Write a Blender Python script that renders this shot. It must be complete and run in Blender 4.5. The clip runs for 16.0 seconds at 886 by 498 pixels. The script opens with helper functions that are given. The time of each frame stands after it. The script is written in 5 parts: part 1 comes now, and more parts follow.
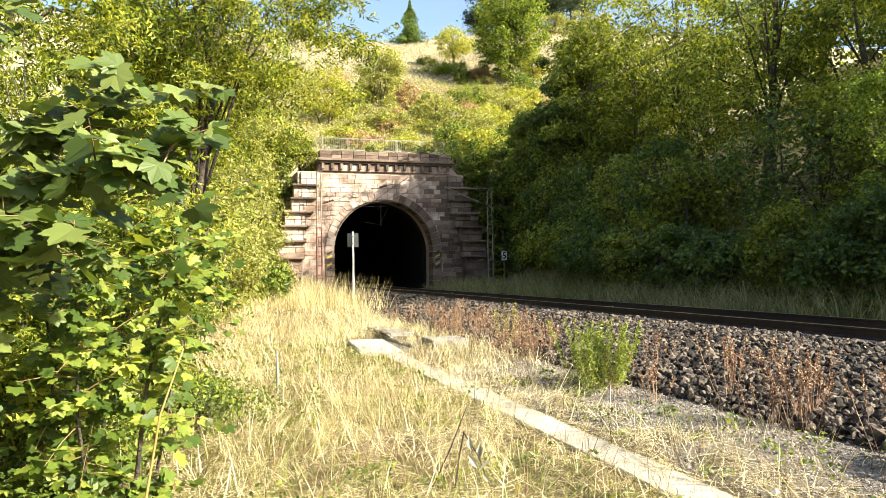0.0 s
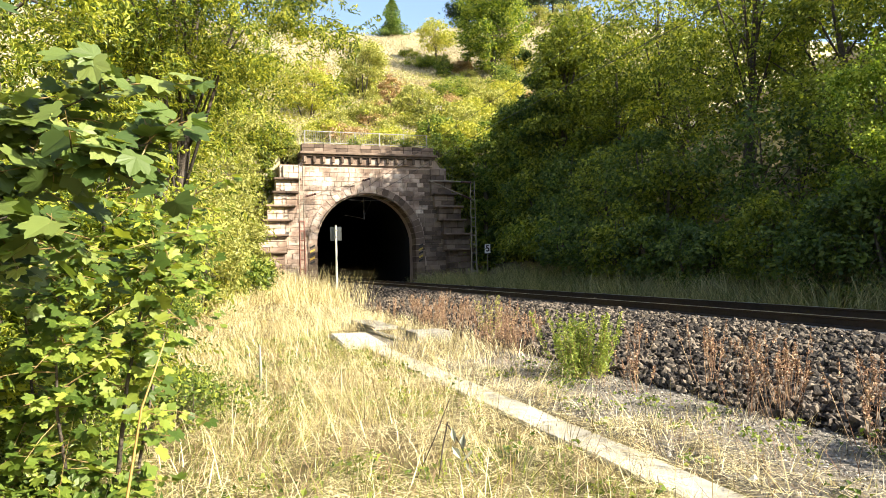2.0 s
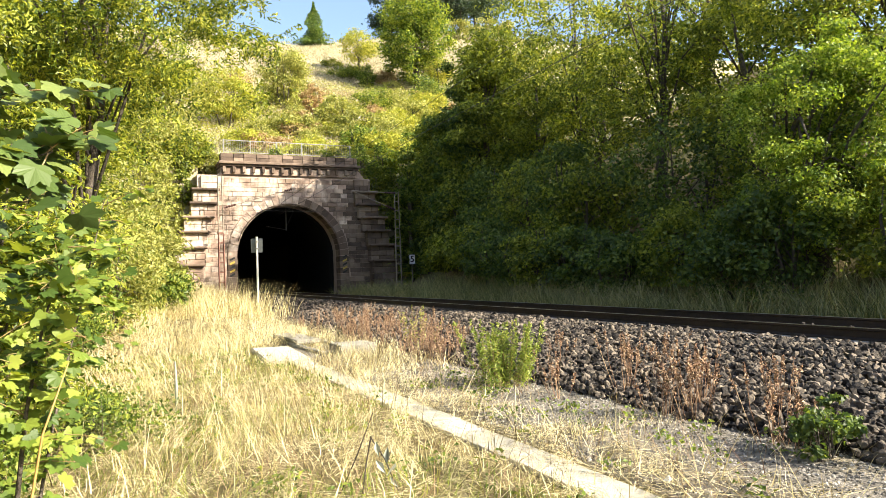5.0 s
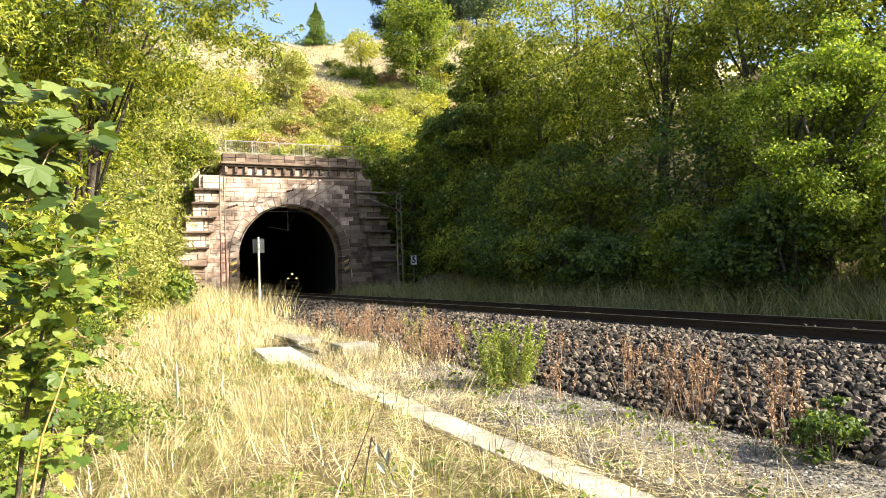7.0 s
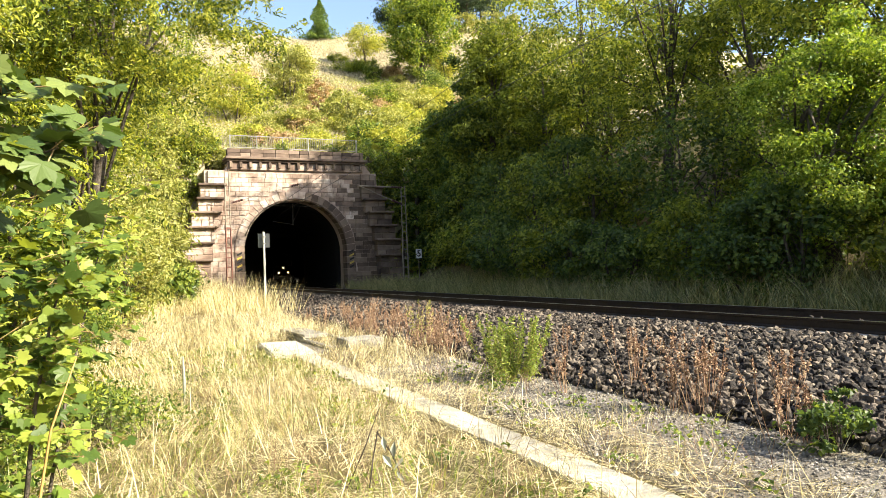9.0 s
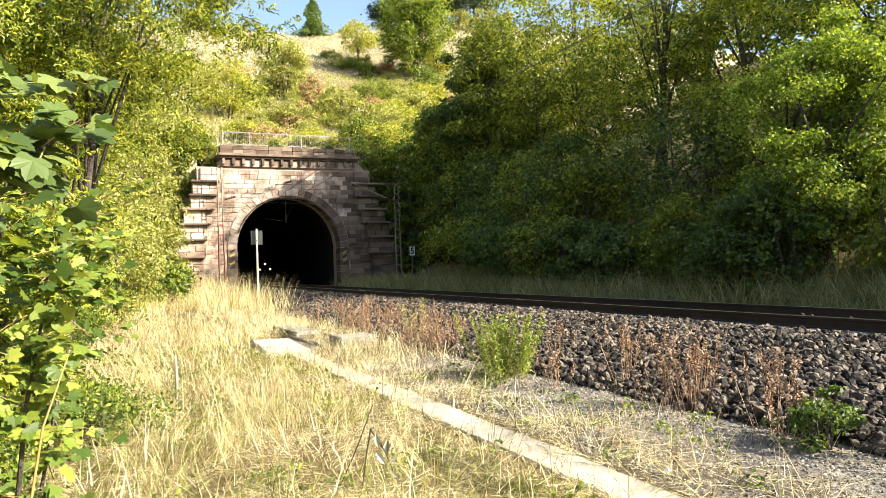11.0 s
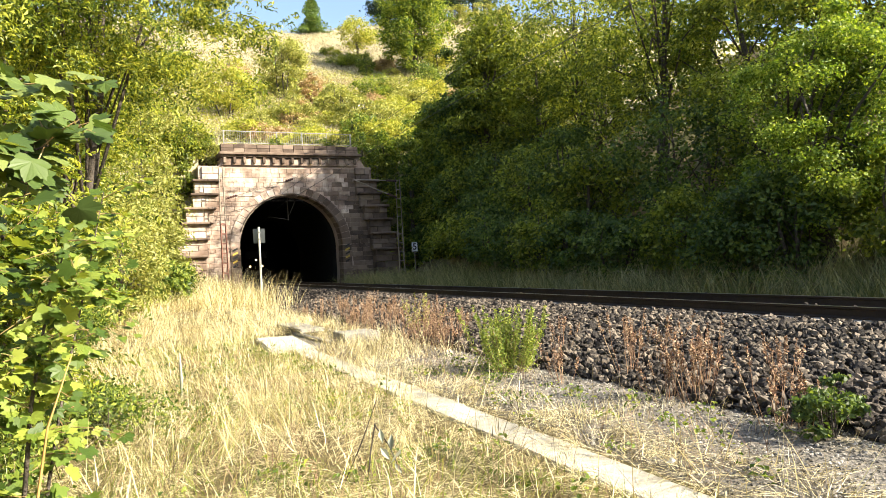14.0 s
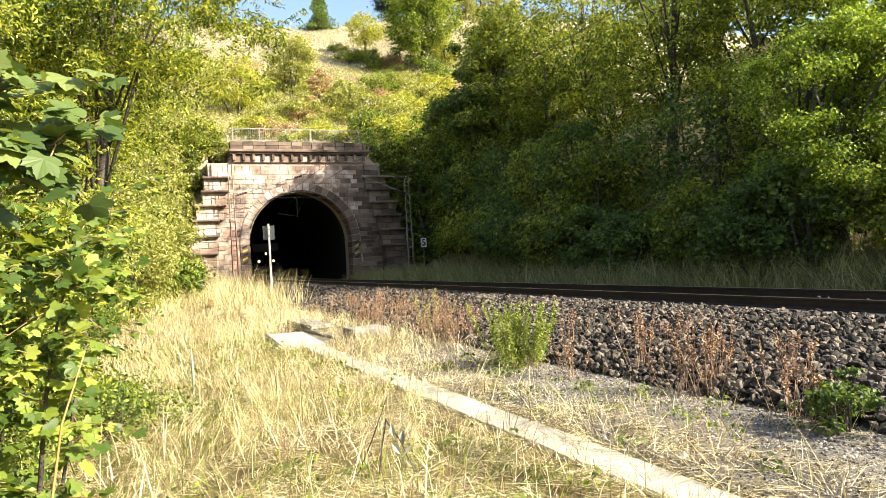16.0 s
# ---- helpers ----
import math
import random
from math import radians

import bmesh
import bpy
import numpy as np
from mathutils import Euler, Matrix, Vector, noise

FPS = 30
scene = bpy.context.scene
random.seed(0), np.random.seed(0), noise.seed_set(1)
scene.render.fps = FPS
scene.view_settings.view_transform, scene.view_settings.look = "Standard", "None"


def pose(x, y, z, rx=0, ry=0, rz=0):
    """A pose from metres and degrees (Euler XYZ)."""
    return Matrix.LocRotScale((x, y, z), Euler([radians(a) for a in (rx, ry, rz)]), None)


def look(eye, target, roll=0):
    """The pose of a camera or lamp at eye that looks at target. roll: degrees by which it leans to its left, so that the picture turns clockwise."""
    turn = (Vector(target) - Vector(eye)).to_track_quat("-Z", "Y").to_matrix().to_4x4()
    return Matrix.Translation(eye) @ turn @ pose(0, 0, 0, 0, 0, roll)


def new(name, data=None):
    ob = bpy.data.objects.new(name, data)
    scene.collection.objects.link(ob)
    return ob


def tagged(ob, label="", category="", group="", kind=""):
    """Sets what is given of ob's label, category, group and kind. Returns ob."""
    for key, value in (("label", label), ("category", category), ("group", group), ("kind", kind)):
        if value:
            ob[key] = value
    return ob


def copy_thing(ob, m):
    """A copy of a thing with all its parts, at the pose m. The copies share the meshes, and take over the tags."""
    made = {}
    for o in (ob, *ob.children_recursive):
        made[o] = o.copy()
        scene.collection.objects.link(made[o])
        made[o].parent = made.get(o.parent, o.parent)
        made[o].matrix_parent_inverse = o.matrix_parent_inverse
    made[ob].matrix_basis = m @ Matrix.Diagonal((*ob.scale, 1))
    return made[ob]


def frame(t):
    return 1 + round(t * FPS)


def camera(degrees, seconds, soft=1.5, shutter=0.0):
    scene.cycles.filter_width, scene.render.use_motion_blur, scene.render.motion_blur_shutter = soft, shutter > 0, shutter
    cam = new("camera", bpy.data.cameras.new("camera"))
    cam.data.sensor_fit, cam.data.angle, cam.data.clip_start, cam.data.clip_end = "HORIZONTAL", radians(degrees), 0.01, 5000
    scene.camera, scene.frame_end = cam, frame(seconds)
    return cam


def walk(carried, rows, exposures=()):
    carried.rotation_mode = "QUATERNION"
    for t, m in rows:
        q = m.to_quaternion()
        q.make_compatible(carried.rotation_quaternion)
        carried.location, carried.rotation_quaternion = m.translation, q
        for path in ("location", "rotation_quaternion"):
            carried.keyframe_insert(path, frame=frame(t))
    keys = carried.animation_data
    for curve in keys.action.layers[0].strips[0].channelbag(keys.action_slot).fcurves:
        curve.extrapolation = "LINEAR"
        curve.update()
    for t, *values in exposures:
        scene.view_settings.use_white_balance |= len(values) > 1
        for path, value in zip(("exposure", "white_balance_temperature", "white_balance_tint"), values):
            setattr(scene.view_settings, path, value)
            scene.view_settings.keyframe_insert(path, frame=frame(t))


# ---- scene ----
# camera: held in the hand on one spot, turning to the right
cam = camera(65.88, 16.0, soft=0.8)
walk(cam, [
    (0.0, pose(-0.026, -0.006, 1.597, 91.83, 1.02, -0.16)),
    (0.5, pose(-0.014, -0.027, 1.594, 92.38, 1.38, 0.10)),
    (1.0, pose(-0.014, -0.020, 1.591, 91.71, 1.17, -0.78)),
    (1.5, pose(-0.021, -0.013, 1.589, 91.48, 1.15, -1.28)),
    (2.0, pose(-0.018, -0.014, 1.588, 91.24, 1.39, -1.53)),
    (2.5, pose(-0.025, -0.003, 1.588, 90.82, 1.52, -1.68)),
    (3.0, pose(-0.038, 0.016, 1.595, 90.96, 1.76, -1.48)),
    (3.5, pose(-0.018, -0.002, 1.591, 91.92, 1.59, -3.14)),
    (4.0, pose(-0.008, -0.014, 1.590, 92.16, 2.12, -4.71)),
    (4.5, pose(-0.000, -0.012, 1.595, 91.92, 2.11, -7.18)),
    (4.8, pose(0.000, -0.010, 1.595, 91.92, 2.06, -7.80)),
    (6.7, pose(0.004, -0.002, 1.595, 92.02, 1.93, -7.75)),
    (7.0, pose(0.005, -0.000, 1.595, 92.01, 1.92, -7.67)),
    (7.5, pose(0.005, 0.004, 1.593, 91.85, 1.76, -7.71)),
    (8.0, pose(0.000, 0.000, 1.600, 91.78, 2.27, -7.39)),
    (8.5, pose(0.006, -0.001, 1.595, 91.55, 2.39, -7.17)),
    (9.0, pose(0.007, -0.001, 1.597, 91.48, 2.24, -7.24)),
    (11.5, pose(0.005, -0.007, 1.599, 91.19, 2.12, -7.91)),
    (12.0, pose(0.008, -0.009, 1.592, 91.11, 2.05, -7.97)),
    (12.5, pose(0.006, -0.006, 1.598, 90.90, 2.49, -7.61)),
    (13.0, pose(0.011, -0.002, 1.597, 90.97, 2.31, -7.66)),
    (13.5, pose(0.010, -0.005, 1.596, 90.86, 2.65, -7.59)),
    (14.0, pose(0.017, -0.006, 1.593, 90.86, 3.09, -7.56)),
    (14.5, pose(0.013, -0.004, 1.587, 90.75, 2.95, -7.48)),
    (15.0, pose(0.013, -0.003, 1.594, 90.74, 2.95, -7.43)),
    (15.5, pose(0.006, -0.001, 1.594, 90.75, 3.52, -7.00)),
    (16.0, pose(0.011, 0.001, 1.588, 90.55, 3.44, -6.80)),
])

# daylight: a clear sky and a sun from behind on the right
SUN_AZ, SUN_EL = 118.0, 32.0     # degrees clockwise from +y, degrees above the horizon
scene.view_settings.exposure = 1.74
world = bpy.data.worlds.new("sky")
scene.world = world
world.use_nodes = True
wn = world.node_tree.nodes
sky = wn.new("ShaderNodeTexSky")
sky.sky_type, sky.sun_disc, sky.dust_density, sky.ozone_density = "NISHITA", False, 2.0, 0.8
sky.sun_elevation, sky.sun_rotation = radians(SUN_EL), radians(SUN_AZ)
wn["Background"].inputs[1].default_value = 0.104
world.node_tree.links.new(sky.outputs[0], wn["Background"].inputs[0])
sun = new("sun", bpy.data.lights.new("sun", "SUN"))
sun.data.energy, sun.data.angle, sun.data.color = 5.2, radians(0.55), (1.0, 0.91, 0.74)
_az, _el = radians(SUN_AZ), radians(SUN_EL)
sun.matrix_world = look((0, 0, 40), Vector((0, 0, 40)) - Vector((math.sin(_az) * math.cos(_el), math.cos(_az) * math.cos(_el), math.sin(_el))))

# ---------------------------------------------------------------- materials
def material(name, colors, scale=4.0, rough=0.9, bump=0.3, bump_scale=None, vary="", spread=0.35, see=0.0, see_color=None, metal=0.0, stain=None, gloss=0.3, fine=0.0):
    """A surface with colour noise at two scales, fine relief, a random shade per piece, and light through it for leaves."""
    m = bpy.data.materials.new(name)
    m.use_nodes = True
    n, l = m.node_tree.nodes, m.node_tree.links
    p = n["Principled BSDF"]
    p.inputs["Roughness"].default_value, p.inputs["Metallic"].default_value = rough, metal
    p.inputs["Specular IOR Level"].default_value = gloss
    co = n.new("ShaderNodeTexCoord")
    big, small = n.new("ShaderNodeTexNoise"), n.new("ShaderNodeTexNoise")
    big.inputs["Scale"].default_value, small.inputs["Scale"].default_value = scale * 0.22, scale
    big.inputs["Detail"].default_value, small.inputs["Detail"].default_value = 4, 6
    for t in (big, small):
        l.new(co.outputs["Object"], t.inputs["Vector"])
    add = n.new("ShaderNodeMath")
    add.operation = "MULTIPLY_ADD"
    add.inputs[1].default_value = 0.5
    l.new(big.outputs["Fac"], add.inputs[0])
    half = n.new("ShaderNodeMath")
    half.operation = "MULTIPLY"
    half.inputs[1].default_value = 0.5
    l.new(small.outputs["Fac"], half.inputs[0])
    l.new(half.outputs[0], add.inputs[2])
    last = add.outputs[0]
    if vary:
        rnd = n.new("ShaderNodeObjectInfo" if vary == "object" else "ShaderNodeNewGeometry")
        mix = n.new("ShaderNodeMath")
        mix.operation = "MULTIPLY_ADD"
        mix.inputs[1].default_value = spread
        l.new(rnd.outputs["Random" if vary == "object" else "Random Per Island"], mix.inputs[0])
        off = n.new("ShaderNodeMath")
        off.operation = "ADD"
        off.inputs[1].default_value = -spread / 2
        l.new(last, off.inputs[0])
        l.new(off.outputs[0], mix.inputs[2])
        last = mix.outputs[0]
    ramp = n.new("ShaderNodeValToRGB")
    ramp.color_ramp.elements[0].position, ramp.color_ramp.elements[1].position = 0.28, 0.72
    for k in range(len(colors) - 2):
        ramp.color_ramp.elements.new(0.28 + 0.44 * (k + 1) / (len(colors) - 1))
    for e, c in zip(ramp.color_ramp.elements, colors):
        e.color = (*c, 1)
    l.new(last, ramp.inputs[0])
    color = ramp.outputs[0]
    if stain:
        st = n.new("ShaderNodeTexNoise")
        st.inputs["Scale"].default_value, st.inputs["Detail"].default_value = stain[1], 5
        l.new(co.outputs["Object"], st.inputs["Vector"])
        sr = n.new("ShaderNodeMapRange")
        sr.inputs[1].default_value, sr.inputs[2].default_value, sr.inputs[4].default_value = stain[2], stain[2] + 0.12, stain[3]
        l.new(st.outputs["Fac"], sr.inputs[0])
        mc = n.new("ShaderNodeMix")
        mc.data_type = "RGBA"
        l.new(sr.outputs[0], mc.inputs[0])
        l.new(color, mc.inputs[6])
        mc.inputs[7].default_value = (*stain[0], 1)
        color = mc.outputs[2]
        if fine:
            st2, sr2, mc2 = n.new("ShaderNodeTexNoise"), n.new("ShaderNodeMapRange"), n.new("ShaderNodeMix")
            st2.inputs["Scale"].default_value, st2.inputs["Detail"].default_value, st2.inputs["Roughness"].default_value = stain[1] * 5, 8, 0.65
            l.new(co.outputs["Object"], st2.inputs["Vector"])
            sr2.inputs[1].default_value, sr2.inputs[2].default_value, sr2.inputs[4].default_value = 0.5, 0.68, fine
            l.new(st2.outputs["Fac"], sr2.inputs[0])
            mc2.data_type = "RGBA"
            l.new(sr2.outputs[0], mc2.inputs[0])
            l.new(color, mc2.inputs[6])
            mc2.inputs[7].default_value = (*[c * 0.8 for c in stain[0]], 1)
            color = mc2.outputs[2]
    l.new(color, p.inputs["Base Color"])
    if bump:
        b, bt = n.new("ShaderNodeBump"), n.new("ShaderNodeTexNoise")
        bt.inputs["Scale"].default_value, bt.inputs["Detail"].default_value = bump_scale or scale * 2.5, 6
        l.new(co.outputs["Object"], bt.inputs["Vector"])
        b.inputs["Strength"].default_value, b.inputs["Distance"].default_value = bump, 0.04
        l.new(bt.outputs["Fac"], b.inputs["Height"])
        l.new(b.outputs[0], p.inputs["Normal"])
    if see:
        tr, ms = n.new("ShaderNodeBsdfTranslucent"), n.new("ShaderNodeMixShader")
        tint = n.new("ShaderNodeMix")
        tint.data_type, tint.blend_type = "RGBA", "MULTIPLY"
        tint.inputs[0].default_value = 1.0
        l.new(color, tint.inputs[6])
        tint.inputs[7].default_value = (*(see_color or (1.55, 1.5, 0.6)), 1)
        l.new(tint.outputs[2], tr.inputs[0])
        ms.inputs[0].default_value = see
        l.new(p.outputs[0], ms.inputs[1])
        l.new(tr.outputs[0], ms.inputs[2])
        l.new(ms.outputs[0], n["Material Output"].inputs[0])
    return m


def glow(name, color, strength):
    m = bpy.data.materials.new(name)
    m.use_nodes = True
    p = m.node_tree.nodes["Principled BSDF"]
    p.inputs["Emission Color"].default_value, p.inputs["Emission Strength"].default_value = (*color, 1), strength
    return m


def leaf_mat(name, dark, mid, light, see=0.4, rough=0.5, gloss=0.35):
    return material(name, (dark, mid, light), scale=0.9, rough=rough, bump=0, vary="island", spread=0.55, see=see, gloss=gloss)


M_LEAF_MAPLE = leaf_mat("maple_leaf", (0.05, 0.085, 0.02), (0.1, 0.145, 0.032), (0.17, 0.21, 0.055), 0.3, 0.5, 0.35)
M_LEAF_LIGHT = leaf_mat("young_maple_leaf", (0.05, 0.088, 0.013), (0.125, 0.18, 0.024), (0.26, 0.3, 0.052), 0.34, 0.5, 0.35)
M_LEAF_ASH = leaf_mat("ash_leaf", (0.06, 0.095, 0.012), (0.18, 0.22, 0.024), (0.4, 0.41, 0.06), 0.42)
M_LEAF_BANK = leaf_mat("bank_leaf", (0.07, 0.1, 0.016), (0.15, 0.185, 0.028), (0.3, 0.33, 0.055), 0.48)
M_LEAF_DEEP = leaf_mat("shade_leaf", (0.04, 0.07, 0.02), (0.08, 0.125, 0.03), (0.16, 0.21, 0.045), 0.42)
M_LEAF_VINE = leaf_mat("vine_leaf", (0.09, 0.15, 0.018), (0.2, 0.28, 0.032), (0.36, 0.42, 0.07), 0.42)
M_LEAF_OLIVE = leaf_mat("olive_leaf", (0.17, 0.19, 0.045), (0.29, 0.3, 0.08), (0.44, 0.43, 0.15), 0.38)
M_LEAF_RED = leaf_mat("reddish_leaf", (0.25, 0.15, 0.075), (0.36, 0.25, 0.13), (0.46, 0.35, 0.2), 0.3)
M_LEAF_FAR = leaf_mat("hill_leaf", (0.05, 0.09, 0.01), (0.14, 0.2, 0.02), (0.3, 0.34, 0.045), 0.4)
M_LEAF_YELLOW = leaf_mat("yellowing_leaf", (0.2, 0.23, 0.03), (0.33, 0.34, 0.05), (0.46, 0.44, 0.09), 0.4)
M_NEEDLE = leaf_mat("needle", (0.05, 0.1, 0.015), (0.11, 0.18, 0.025), (0.19, 0.25, 0.04), 0.25)
M_PINE = leaf_mat("pine_needle", (0.02, 0.04, 0.02), (0.04, 0.07, 0.03), (0.07, 0.1, 0.04), 0.15)
M_BARK = material("bark", ((0.03, 0.025, 0.02), (0.08, 0.065, 0.05), (0.14, 0.12, 0.1)), scale=14, bump=0.8)
M_TWIG = material("green_twig", ((0.16, 0.1, 0.04), (0.25, 0.17, 0.07), (0.2, 0.22, 0.08)), scale=10, bump=0.1, rough=0.6)
M_CANE = material("orange_cane", ((0.3, 0.17, 0.05), (0.45, 0.28, 0.09)), scale=9, bump=0.1, rough=0.5)
M_STRAW = material("straw", ((0.28, 0.21, 0.075), (0.57, 0.475, 0.22), (0.86, 0.78, 0.48)), scale=1.2, bump=0, vary="island", spread=0.8, see=0.3, see_color=(1.1, 1.05, 0.8), rough=0.6)
M_HAY = material("matted_hay", ((0.1, 0.075, 0.033), (0.42, 0.34, 0.155), (0.86, 0.77, 0.48)), scale=1.6, bump=0, vary="island", spread=0.85, see=0.2, see_color=(1.1, 1.05, 0.8), rough=0.65)
M_GRASS = material("green_grass", ((0.1, 0.15, 0.02), (0.2, 0.25, 0.04), (0.33, 0.34, 0.08)), scale=1.5, bump=0, vary="island", spread=0.6, see=0.35, rough=0.55)
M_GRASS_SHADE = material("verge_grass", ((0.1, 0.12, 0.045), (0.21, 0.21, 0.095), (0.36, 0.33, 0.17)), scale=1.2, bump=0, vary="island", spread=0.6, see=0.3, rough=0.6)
M_MEADOW = material("meadow_grass", ((0.21, 0.18, 0.1), (0.37, 0.33, 0.2), (0.53, 0.48, 0.33)), scale=0.3, bump=0, vary="island", spread=0.5, see=0.25, see_color=(1.1, 1.05, 0.8))
M_DOCK = material("dry_seed_heads", ((0.16, 0.09, 0.055), (0.29, 0.18, 0.11), (0.43, 0.31, 0.19)), scale=2, bump=0, vary="island", spread=0.6)
M_GOLDENROD = leaf_mat("goldenrod_leaf", (0.12, 0.17, 0.03), (0.21, 0.28, 0.05), (0.38, 0.41, 0.1), 0.35)
M_CURL = material("curled_leaf", ((0.2, 0.21, 0.16), (0.36, 0.38, 0.3)), scale=30, bump=0.2)
M_PEBBLE = material("gravel_pebble", ((0.08, 0.072, 0.06), (0.19, 0.17, 0.145), (0.38, 0.35, 0.3)), scale=12, bump=0.2, vary="island", spread=0.7)
M_GROUND = material("ground", ((0.07, 0.05, 0.022), (0.15, 0.115, 0.05), (0.28, 0.22, 0.1)), scale=9, bump=0.7, bump_scale=30, stain=((0.08, 0.09, 0.025), 0.5, 0.5, 0.7))
M_HILL = material("meadow_ground", ((0.17, 0.14, 0.075), (0.3, 0.26, 0.155), (0.43, 0.38, 0.25)), scale=1.6, bump=0.6, bump_scale=6, stain=((0.2, 0.2, 0.08), 0.09, 0.5, 0.6))
M_GRAVEL = material("grey_gravel", ((0.06, 0.053, 0.044), (0.16, 0.143, 0.118), (0.31, 0.28, 0.235)), scale=28, bump=1.0, bump_scale=35, stain=((0.36, 0.3, 0.18), 0.9, 0.58, 0.6))
M_STONE = material("ballast_stone", ((0.014, 0.011, 0.009), (0.046, 0.037, 0.029), (0.165, 0.134, 0.102)), scale=9, bump=0.4, bump_scale=40, vary="island", spread=0.6, rough=0.8)
M_STONE_ONE = material("ballast_stone_single", ((0.014, 0.011, 0.009), (0.046, 0.037, 0.029), (0.165, 0.134, 0.102)), scale=9, bump=0.4, bump_scale=40, vary="object", spread=0.6, rough=0.8)
M_BED = material("ballast_bed", ((0.012, 0.011, 0.01), (0.04, 0.034, 0.03)), scale=25, bump=1.0, bump_scale=30)
M_RUST = material("rusty_rail", ((0.018, 0.013, 0.01), (0.045, 0.03, 0.022)), scale=8, bump=0.3, rough=0.75)
M_RAILTOP = material("worn_rail_head", ((0.2, 0.19, 0.18), (0.34, 0.33, 0.32)), scale=6, bump=0.05, rough=0.32, metal=1.0)
M_CONCRETE = material("pale_concrete", ((0.27, 0.25, 0.2), (0.42, 0.395, 0.33), (0.55, 0.525, 0.45)), scale=7, bump=0.35, bump_scale=45, vary="object", spread=0.2, stain=((0.3, 0.27, 0.2), 2.2, 0.56, 0.6))
# stained concrete, darker than the slab's: the pit's shade is in the colour
M_PIT = material("weathered_shaded_concrete", ((0.13, 0.12, 0.1), (0.24, 0.225, 0.19), (0.36, 0.34, 0.29)), scale=8, bump=0.5, bump_scale=40, stain=((0.1, 0.1, 0.06), 2.5, 0.52, 0.6))
M_SLEEPER = material("sleeper_concrete", ((0.16, 0.14, 0.12), (0.26, 0.24, 0.21)), scale=10, bump=0.3)
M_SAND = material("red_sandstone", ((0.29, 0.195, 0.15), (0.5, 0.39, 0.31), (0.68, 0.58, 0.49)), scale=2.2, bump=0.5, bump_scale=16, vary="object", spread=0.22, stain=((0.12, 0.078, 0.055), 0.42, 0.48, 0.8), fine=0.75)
# weathered stone; also laid over the portal's right side as painted shade
M_SAND_DARK = material("weathered_and_shaded_sandstone", ((0.065, 0.046, 0.035), (0.14, 0.1, 0.074), (0.24, 0.18, 0.135)), scale=2.2, bump=0.5, bump_scale=16, vary="object", spread=0.4)
M_MORTAR = material("sooty_mortar", ((0.28, 0.2, 0.16), (0.46, 0.36, 0.29)), scale=5, bump=0.4)
# near-black base colour puts the dark of the unlit tunnel into its walls
M_LINING = material("unlit_black_lining", ((0.004, 0.004, 0.004), (0.01, 0.009, 0.008)), scale=3, bump=0.4)
M_GALV = material("galvanised_steel", ((0.2, 0.19, 0.17), (0.33, 0.32, 0.28)), scale=6, bump=0.05, rough=0.5, metal=0.4)
M_PAINT_RED = material("red_lead_paint", ((0.14, 0.065, 0.05), (0.25, 0.12, 0.09)), scale=6, bump=0.15, rough=0.7)
M_STEEL_GREY = material("grey_painted_steel", ((0.17, 0.14, 0.105), (0.32, 0.27, 0.21)), scale=6, bump=0.15, rough=0.75)
M_WIRE = material("dark_wire", ((0.04, 0.04, 0.038), (0.08, 0.075, 0.07)), scale=5, bump=0, rough=0.6)
M_INSUL = material("brown_insulator", ((0.05, 0.025, 0.02), (0.1, 0.05, 0.04)), scale=5, bump=0, rough=0.3)
M_POST = material("white_painted_post", ((0.6, 0.58, 0.53), (0.78, 0.76, 0.7)), scale=5, bump=0.05, rough=0.5)
M_PLATE = material("grey_sign_back", ((0.09, 0.1, 0.1), (0.16, 0.17, 0.17)), scale=4, bump=0.05, rough=0.45, metal=0.3)
M_WHITE = material("white_sign_face", ((0.68, 0.68, 0.66), (0.82, 0.82, 0.8)), scale=4, bump=0.02, rough=0.4)
M_BLACK = material("black_paint", ((0.012, 0.012, 0.012), (0.03, 0.03, 0.03)), scale=6, bump=0.05, rough=0.5)
M_YELLOW = material("yellow_paint", ((0.4, 0.28, 0.05), (0.55, 0.4, 0.08)), scale=6, bump=0.05, rough=0.6)
M_TRAIN = material("dark_red_train_paint", ((0.006, 0.003, 0.003), (0.01, 0.004, 0.004)), scale=3, bump=0.02, rough=0.8, gloss=0.1)
M_GLASS = material("dark_windscreen", ((0.006, 0.006, 0.007), (0.01, 0.011, 0.012)), scale=3, bump=0, rough=0.3, gloss=0.1)
M_LAMP = glow("headlamp_glow", (1.0, 0.72, 0.3), 2.6)


# ---------------------------------------------------------------- mesh tools
A = radians(18.0)                       # the track runs 18 degrees to the left of +y
AX, AY, RX, RY = -math.sin(A), math.cos(A), math.cos(A), math.sin(A)


def at(s, d, z=0.0):
    """World place: s metres along the track, d metres to its right, z up."""
    return Vector((s * AX + d * RX, s * AY + d * RY, z))


def sd(x, y):
    return x * AX + y * AY, x * RX + y * RY


TRACK = Matrix(((RX, AX, 0, 0), (RY, AY, 0, 0), (0, 0, 1, 0), (0, 0, 0, 1)))   # local x: right of the track, local y: along it


